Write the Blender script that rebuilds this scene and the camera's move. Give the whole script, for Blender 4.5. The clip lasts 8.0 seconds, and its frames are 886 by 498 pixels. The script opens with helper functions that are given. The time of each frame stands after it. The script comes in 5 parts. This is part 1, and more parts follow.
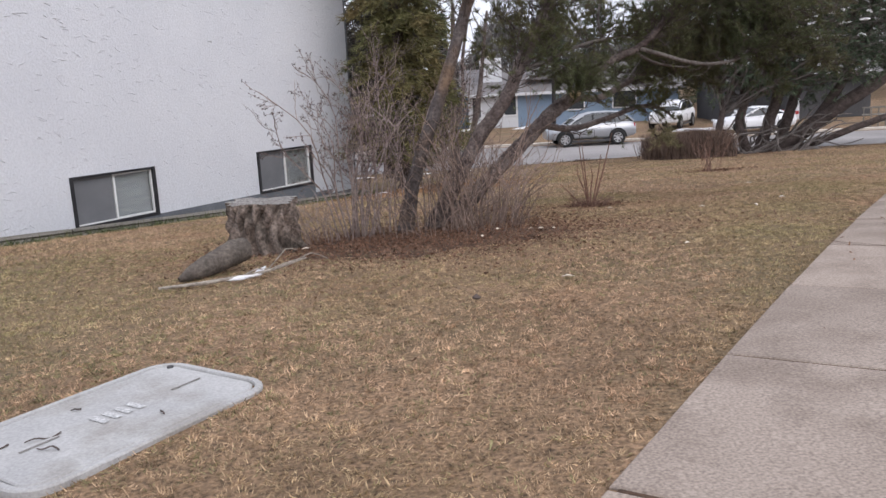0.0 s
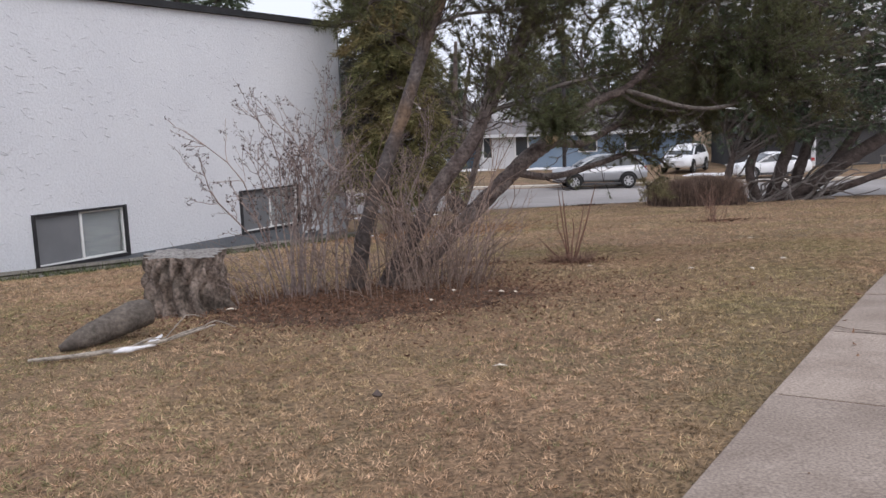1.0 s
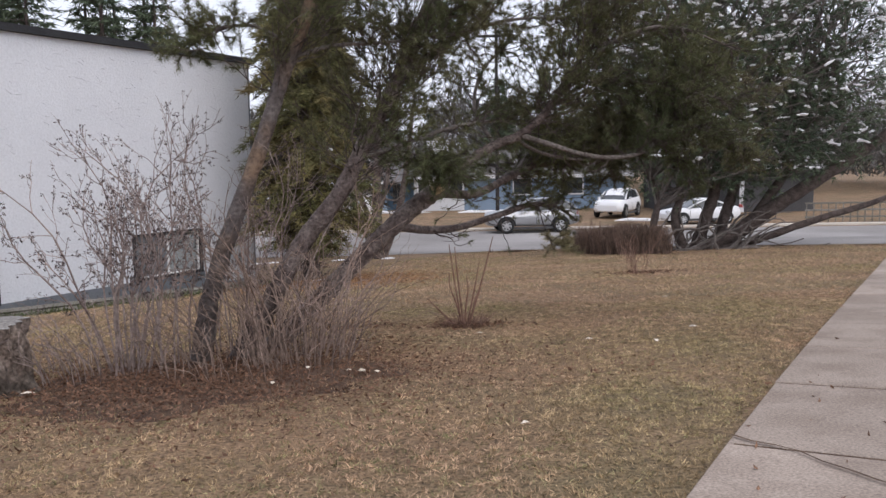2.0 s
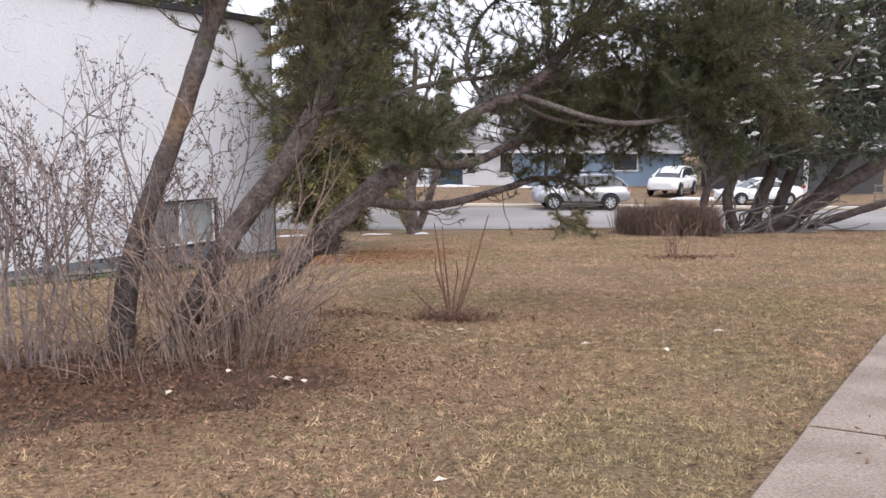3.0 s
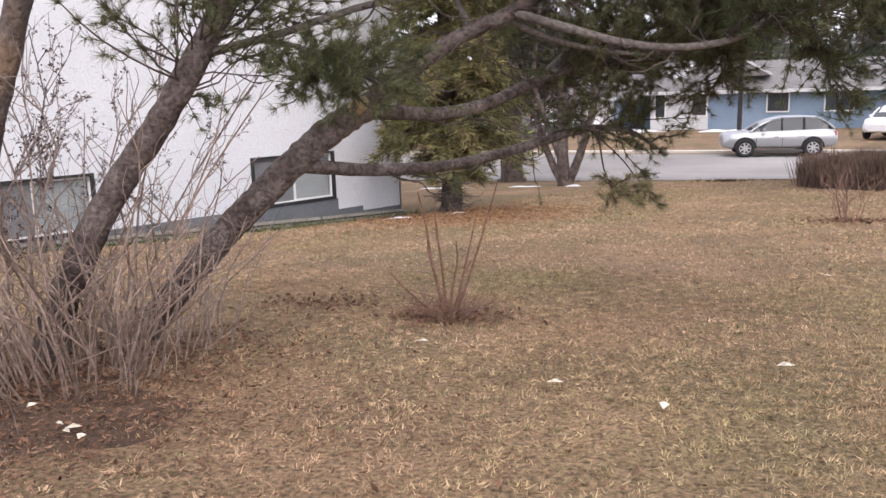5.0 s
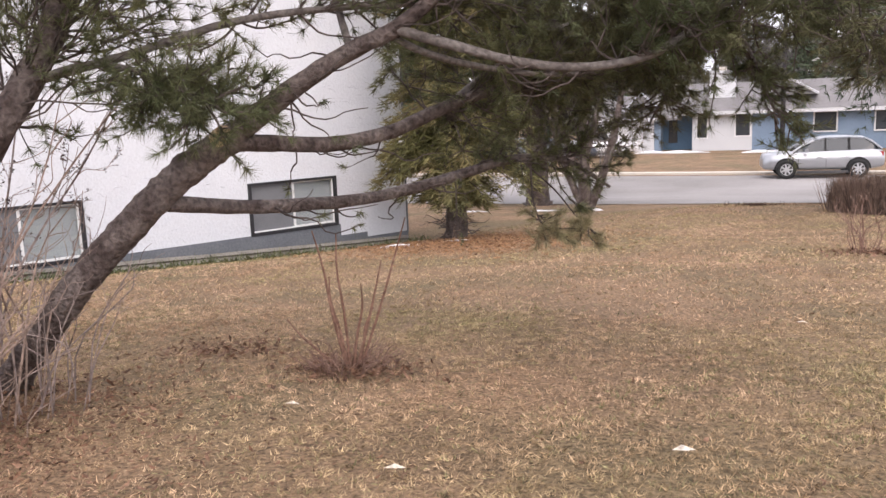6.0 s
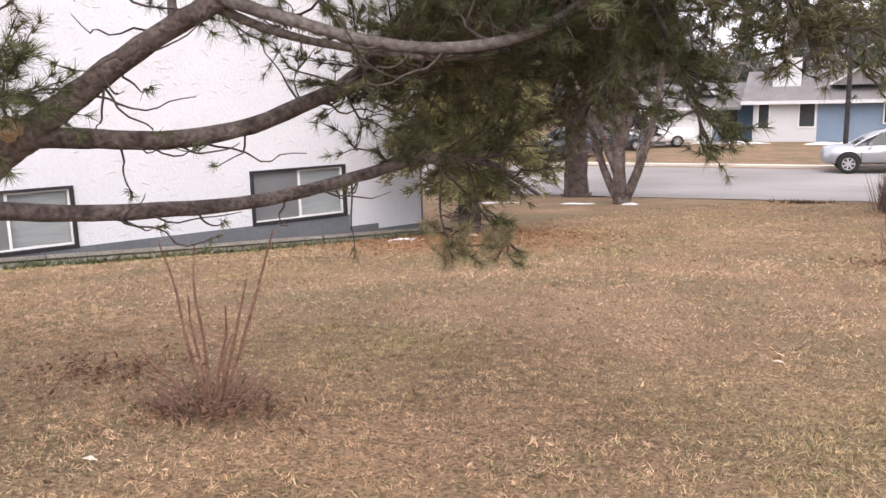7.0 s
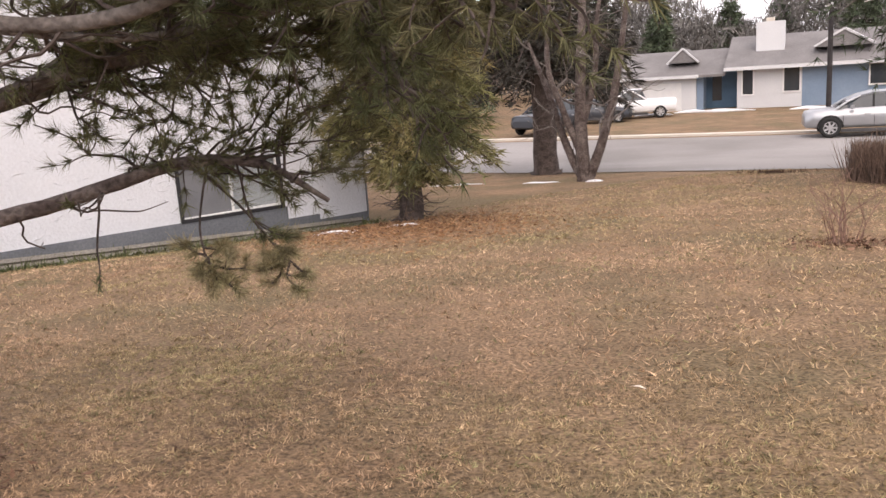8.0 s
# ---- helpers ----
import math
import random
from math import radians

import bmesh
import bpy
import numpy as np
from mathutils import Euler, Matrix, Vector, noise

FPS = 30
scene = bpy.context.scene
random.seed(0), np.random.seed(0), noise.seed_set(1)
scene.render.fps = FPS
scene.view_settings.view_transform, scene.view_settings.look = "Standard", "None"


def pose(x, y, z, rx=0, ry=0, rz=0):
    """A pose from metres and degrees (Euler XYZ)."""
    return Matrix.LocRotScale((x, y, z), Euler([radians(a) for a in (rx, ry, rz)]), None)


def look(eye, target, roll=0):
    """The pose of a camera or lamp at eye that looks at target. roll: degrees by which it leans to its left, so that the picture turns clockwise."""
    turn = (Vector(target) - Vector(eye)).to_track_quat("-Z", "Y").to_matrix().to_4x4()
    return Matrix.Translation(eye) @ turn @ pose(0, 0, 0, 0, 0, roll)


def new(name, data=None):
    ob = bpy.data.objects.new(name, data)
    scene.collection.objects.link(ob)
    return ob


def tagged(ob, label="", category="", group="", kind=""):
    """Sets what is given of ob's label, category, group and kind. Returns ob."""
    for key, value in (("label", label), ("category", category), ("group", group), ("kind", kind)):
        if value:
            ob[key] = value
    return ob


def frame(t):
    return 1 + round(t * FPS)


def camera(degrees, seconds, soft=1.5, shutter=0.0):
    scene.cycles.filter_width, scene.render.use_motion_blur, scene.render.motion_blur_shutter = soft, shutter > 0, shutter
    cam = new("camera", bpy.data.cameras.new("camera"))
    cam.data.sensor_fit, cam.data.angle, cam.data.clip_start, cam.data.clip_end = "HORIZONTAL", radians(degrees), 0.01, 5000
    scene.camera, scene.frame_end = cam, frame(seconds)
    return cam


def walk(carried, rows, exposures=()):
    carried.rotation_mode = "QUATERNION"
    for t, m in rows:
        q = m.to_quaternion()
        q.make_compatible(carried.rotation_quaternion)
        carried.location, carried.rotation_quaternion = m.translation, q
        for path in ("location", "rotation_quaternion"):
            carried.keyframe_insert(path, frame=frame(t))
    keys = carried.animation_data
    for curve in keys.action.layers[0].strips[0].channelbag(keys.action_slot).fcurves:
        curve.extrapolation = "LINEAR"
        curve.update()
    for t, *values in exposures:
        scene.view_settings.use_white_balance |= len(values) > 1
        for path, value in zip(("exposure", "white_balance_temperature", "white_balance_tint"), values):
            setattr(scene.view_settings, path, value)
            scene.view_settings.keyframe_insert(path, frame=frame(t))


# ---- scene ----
# camera and walk
cam = camera(56.6, 8.0)
PATH = [
    (0, (0.808, 0.965, 1.685), (0.682, 2.922, 1.288), -3.0),
    (0.5, (1.068, 1.481, 1.692), (0.955, 3.44, 1.307), -3.2),
    (1, (1.307, 1.974, 1.684), (1.147, 3.944, 1.379), -1.9),
    (1.5, (1.552, 2.539, 1.717), (1.496, 4.525, 1.487), -1.3),
    (2, (1.846, 3.021, 1.723), (1.83, 5.009, 1.511), -0.9),
    (2.2, (1.938, 3.248, 1.688), (1.942, 5.238, 1.488), -0.8),
    (3.3, (2.553, 4.506, 1.636), (2.359, 6.474, 1.338), 0.2),
    (3.5, (2.619, 4.688, 1.65), (2.408, 6.653, 1.341), 0.1),
    (4, (2.912, 5.141, 1.618), (2.45, 7.046, 1.219), -0.4),
    (4.5, (3.22, 5.64, 1.643), (2.661, 7.516, 1.234), -1.6),
    (4.7, (3.36, 5.825, 1.611), (2.769, 7.693, 1.205), -1.6),
    (5.8, (4.049, 6.764, 1.563), (3.368, 8.612, 1.217), -2.6),
    (6, (4.163, 6.927, 1.578), (3.432, 8.757, 1.238), -2.2),
    (6.5, (4.391, 7.507, 1.594), (3.646, 9.335, 1.276), -2.3),
    (7, (4.648, 8.031, 1.573), (3.787, 9.798, 1.203), -1.5),
    (7.5, (4.902, 8.614, 1.585), (4.042, 10.383, 1.22), -2.8),
    (8, (5.181, 9.155, 1.548), (4.324, 10.912, 1.128), -3.9),
]
EXPOSURES = [(0, 0.3, 6250, 13), (0.5, 0.4, 6250, 13), (1, 0.14, 6250, 13), (2.0, 0.2, 6250, 13), (3.3, 0.75, 6350, 14), (4.5, 0.8, 6450, 15), (6.5, 1.0, 6700, 17), (7.2, 1.05, 6750, 17), (8, 0.8, 7100, 18)]
walk(cam, [(t, look(eye, target, roll)) for t, eye, target, roll in PATH], EXPOSURES)

# ---- light: thin overcast, soft and slightly warm ----
world = bpy.data.worlds.new("overcast_sky")
scene.world = world
world.use_nodes = True
wn, wl = world.node_tree.nodes, world.node_tree.links
sky = wn.new("ShaderNodeTexSky")
sky.sky_type = 'NISHITA'
sky.sun_disc = False
sky.sun_elevation, sky.sun_rotation = radians(50), radians(143)
sky.air_density, sky.dust_density, sky.ozone_density = 1.0, 6.0, 1.0
cloud = wn.new("ShaderNodeMix")
cloud.data_type = 'RGBA'
cloud.inputs[0].default_value = 0.8
cloud.inputs[7].default_value = (8.3, 8.6, 9.4, 1)
wl.new(sky.outputs[0], cloud.inputs[6])
wl.new(cloud.outputs[2], wn["Background"].inputs[0])
wn["Background"].inputs[1].default_value = 0.12
sun_data = bpy.data.lights.new("sun", 'SUN')
sun_data.energy, sun_data.angle, sun_data.color = 0.85, radians(70), (1.0, 0.95, 0.88)
sun = new("sun", sun_data)
sun.matrix_basis = look((30, -40, 60), (0, 0, 0))

# ---- small tools ----
rng = np.random.default_rng(7)
ORIGIN = {}


def smooth01(v):
    v = np.clip(v, 0, 1)
    return v * v * (3 - 2 * v)


def ground_z(x, y):
    """Height of the lawn: a gentle crest under the walk, falling to the street."""
    x, y = np.asarray(x, float), np.asarray(y, float)
    xc, yc = np.clip(x, -9, 14), np.clip(y, -15, 60)
    near = 0.431 + 0.0329 * xc - 0.02345 * yc - 0.05158 * np.sqrt((yc - 6) ** 2 + 9) + 0.01743 * np.sqrt((yc - 20) ** 2 + 16)
    wall_d = (x + 2.77) * 0.878 - (y - 22.32) * 0.478
    near = near - 0.17 * np.exp(-(np.clip(wall_d, 0, 9) / 1.7) ** 2) * smooth01((24.5 - y) / 3)
    k = smooth01((y - 27) / 19)
    far = -2.2 + 0.1 * smooth01((y - 49.0) / 0.15)
    return near * (1 - k) + far * k


def gz(x, y):
    return float(ground_z(x, y))


class Soup:
    """Collects triangles."""

    def __init__(self):
        self.v, self.f, self.n = [], [], 0

    def add(self, v, f):
        v, f = np.asarray(v, float).reshape(-1, 3), np.asarray(f, int)
        if f.shape[1] == 4:
            f = np.concatenate([f[:, [0, 1, 2]], f[:, [0, 2, 3]]])
        self.v.append(v)
        self.f.append(f + self.n)
        self.n += len(v)
        return self

    def box(self, a, b, turn=None, at=(0, 0, 0)):
        (x0, y0, z0), (x1, y1, z1) = a, b
        v = np.array([(x0, y0, z0), (x1, y0, z0), (x1, y1, z0), (x0, y1, z0), (x0, y0, z1), (x1, y0, z1), (x1, y1, z1), (x0, y1, z1)])
        if turn is not None:
            v = v @ np.asarray(turn).T
        v = v + np.asarray(at)
        return self.add(v, [(3, 2, 1, 0), (4, 5, 6, 7), (0, 1, 5, 4), (1, 2, 6, 5), (2, 3, 7, 6), (3, 0, 4, 7)])

    def tube(self, pts, radii, sides=8, bumpy=0.0, cap=True):
        p = np.asarray(pts, float)
        r = np.interp(np.linspace(0, 1, len(p)), np.linspace(0, 1, len(radii)), radii) if len(radii) != len(p) else np.asarray(radii, float)
        d = np.gradient(p, axis=0)
        d /= np.linalg.norm(d, axis=1)[:, None] + 1e-9
        u = np.cross(d[0], (0.31, 0.52, 0.79))
        rings = []
        a = np.linspace(0, 2 * np.pi, sides, endpoint=False)
        for i in range(len(p)):
            u = u - d[i] * (u @ d[i])
            u /= np.linalg.norm(u) + 1e-9
            w = np.cross(d[i], u)
            rr = r[i] * (1 + bumpy * rng.uniform(-1, 1, sides))[:, None]
            rings.append(p[i] + rr * (np.cos(a)[:, None] * u + np.sin(a)[:, None] * w))
        v = np.concatenate(rings)
        f = []
        for i in range(len(p) - 1):
            for j in range(sides):
                k = (j + 1) % sides
                f.append((i * sides + j, i * sides + k, (i + 1) * sides + k, (i + 1) * sides + j))
        self.add(v, f)
        if cap:
            for i, flip in ((0, True), (len(p) - 1, False)):
                c = [(i * sides + j, i * sides + (j + 1) % sides) for j in range(sides)]
                vv = np.concatenate([v[i * sides:(i + 1) * sides], p[i][None]])
                ff = [((j + 1) % sides, j, sides) if flip else (j, (j + 1) % sides, sides) for j in range(sides)]
                self.add(vv, ff)
        return self

    def grid(self, fn, nu, nv):
        """A sheet: fn(u, v) with u, v from 0 to 1."""
        u, v = np.meshgrid(np.linspace(0, 1, nu), np.linspace(0, 1, nv), indexing="ij")
        p = np.stack(fn(u.ravel(), v.ravel()), -1)
        i, j = np.meshgrid(np.arange(nu - 1), np.arange(nv - 1), indexing="ij")
        i, j = i.ravel(), j.ravel()
        return self.add(p, np.stack([i * nv + j, (i + 1) * nv + j, (i + 1) * nv + j + 1, i * nv + j + 1], -1))


def mesh_from(name, soup, shift=(0, 0, 0), smooth=False):
    v = np.concatenate(soup.v) - np.asarray(shift)
    f = np.concatenate(soup.f)
    me = bpy.data.meshes.new(name)
    me.vertices.add(len(v))
    me.vertices.foreach_set("co", v.astype(np.float32).ravel())
    me.loops.add(3 * len(f))
    me.loops.foreach_set("vertex_index", f.astype(np.int32).ravel())
    me.polygons.add(len(f))
    me.polygons.foreach_set("loop_start", np.arange(0, 3 * len(f), 3, dtype=np.int32))
    me.polygons.foreach_set("loop_total", np.full(len(f), 3, dtype=np.int32))
    me.polygons.foreach_set("use_smooth", np.full(len(f), smooth, dtype=bool))
    me.update(calc_edges=True)
    me.validate()
    return me


def thing(name, at, label, category, group="", kind="", turn=0.0):
    ob = tagged(new(name), label, category, group, kind)
    ob.empty_display_size = 0.2
    ob.matrix_basis = pose(at[0], at[1], at[2], 0, 0, turn)
    ORIGIN[ob] = np.array(at, float)
    return ob


def part(name, soup, material, parent, label="", smooth=False, local=False):
    """One mesh object under a thing or a part. Soup in world metres, or in the thing's own with local."""
    shift = (0, 0, 0) if local else ORIGIN[parent]
    ob = new(name, mesh_from(name, soup, shift, smooth))
    ob.data.materials.append(material)
    ob.parent = parent
    ORIGIN[ob] = ORIGIN[parent]
    return tagged(ob, label)


def solo(name, soup, material, label, category, kind="", at=(0, 0, 0), smooth=False, group=""):
    """A thing that is one mesh."""
    ob = new(name, mesh_from(name, soup, at, smooth))
    ob.location = at
    ob.data.materials.append(material)
    ORIGIN[ob] = np.array(at, float)
    return tagged(ob, label, category, group, kind)


def spline(pts, n):
    """Catmull-Rom through the points."""
    p = np.asarray(pts, float)
    p = np.concatenate([2 * p[:1] - p[1:2], p, 2 * p[-1:] - p[-2:-1]])
    out = []
    m = len(p) - 3
    for s in np.linspace(0, m - 1e-6, n):
        i, t = int(s), s - int(s)
        a, b, c, d = p[i:i + 4]
        out.append(0.5 * (2 * b + (c - a) * t + (2 * a - 5 * b + 4 * c - d) * t ** 2 + (3 * b - a - 3 * c + d) * t ** 3))
    return np.array(out)


def unit(v):
    v = np.asarray(v, float)
    return v / (np.linalg.norm(v, axis=-1, keepdims=True) + 1e-9)


def blades(soup, at, way, length, width, droop=0.0):
    """Thin triangles from at along way, each a leaf or needle."""
    at, way = np.asarray(at, float), unit(way)
    n = len(at)
    side = unit(np.cross(way, rng.normal(size=(n, 3))))
    tip = at + way * np.asarray(length).reshape(-1, 1)
    tip[:, 2] -= droop * np.asarray(length).ravel()
    w = np.asarray(width).reshape(-1, 1) * 0.5
    v = np.stack([at - side * w, at + side * w, tip], 1).reshape(-1, 3)
    soup.add(v, np.arange(3 * n).reshape(-1, 3))


def tufts(soup, at, way, needles, length, width, spread=0.9):
    """Bunches of needles round each point, fanned about its way."""
    at, way = np.repeat(np.asarray(at, float), needles, 0), np.repeat(unit(way), needles, 0)
    n = len(at)
    blades(soup, at - way * length * 0.25 * rng.uniform(0, 1, (n, 1)), way + spread * unit(rng.normal(size=(n, 3))), length * rng.uniform(0.6, 1.1, n), np.full(n, width))


# ---- materials ----
def mat(name, a, b, scale=4.0, fine=60.0, rough=0.85, bump=0.3, metal=0.0, third=None, third_scale=1.0, island=0.0, each=0.0, spec=0.3, fine_mix=0.5, stretch=None, edge=(0.35, 0.65), depth=0.02):
    m = bpy.data.materials.new(name)
    m.use_nodes = True
    nt = m.node_tree
    nd, ln = nt.nodes, nt.links
    bs = nd["Principled BSDF"]
    bs.inputs["Roughness"].default_value, bs.inputs["Metallic"].default_value = rough, metal
    bs.inputs["Specular IOR Level"].default_value = spec
    co = nd.new("ShaderNodeTexCoord").outputs["Object"]
    if stretch:
        mp = nd.new("ShaderNodeMapping")
        mp.inputs["Scale"].default_value = stretch
        ln.new(co, mp.inputs[0])
        co = mp.outputs[0]

    def noise_at(s, detail=4.0):
        t = nd.new("ShaderNodeTexNoise")
        t.inputs["Scale"].default_value, t.inputs["Detail"].default_value = s, detail
        ln.new(co, t.inputs["Vector"])
        return t.outputs[0]

    def ramp(src, lo, hi):
        r = nd.new("ShaderNodeMapRange")
        r.inputs[1].default_value, r.inputs[2].default_value = lo, hi
        ln.new(src, r.inputs[0])
        return r.outputs[0]

    def mix(f, x, y):
        t = nd.new("ShaderNodeMix")
        t.data_type = 'RGBA'
        for sock, val in ((t.inputs[0], f), (t.inputs[6], x), (t.inputs[7], y)):
            if isinstance(val, (tuple, float)):
                sock.default_value = (*val, 1) if isinstance(val, tuple) else val
            else:
                ln.new(val, sock)
        return t.outputs[2]

    def scaled(col, src, amount):
        h = nd.new("ShaderNodeHueSaturation")
        h.inputs["Saturation"].default_value = 1.0
        r = nd.new("ShaderNodeMapRange")
        r.inputs[3].default_value, r.inputs[4].default_value = 1 - amount, 1 + amount
        ln.new(src, r.inputs[0])
        ln.new(r.outputs[0], h.inputs["Value"])
        ln.new(col, h.inputs["Color"])
        return h.outputs[0]

    f1, f2 = noise_at(scale), noise_at(fine, 6.0)
    col = mix(ramp(f1, *edge), tuple(a), tuple(b))
    if third:
        col = mix(ramp(noise_at(third_scale, 3.0), 0.45, 0.68), col, tuple(third))
    col = scaled(col, ramp(f2, 0.25, 0.75), fine_mix)
    if island:
        g = nd.new("ShaderNodeNewGeometry")
        col = scaled(col, g.outputs["Random Per Island"], island)
    if each:
        o = nd.new("ShaderNodeObjectInfo")
        col = scaled(col, o.outputs["Random"], each)
    ln.new(col, bs.inputs["Base Color"])
    if bump:
        bp = nd.new("ShaderNodeBump")
        bp.inputs["Strength"].default_value, bp.inputs["Distance"].default_value = bump, depth
        ln.new(f2, bp.inputs["Height"])
        ln.new(bp.outputs[0], bs.inputs["Normal"])
    return m


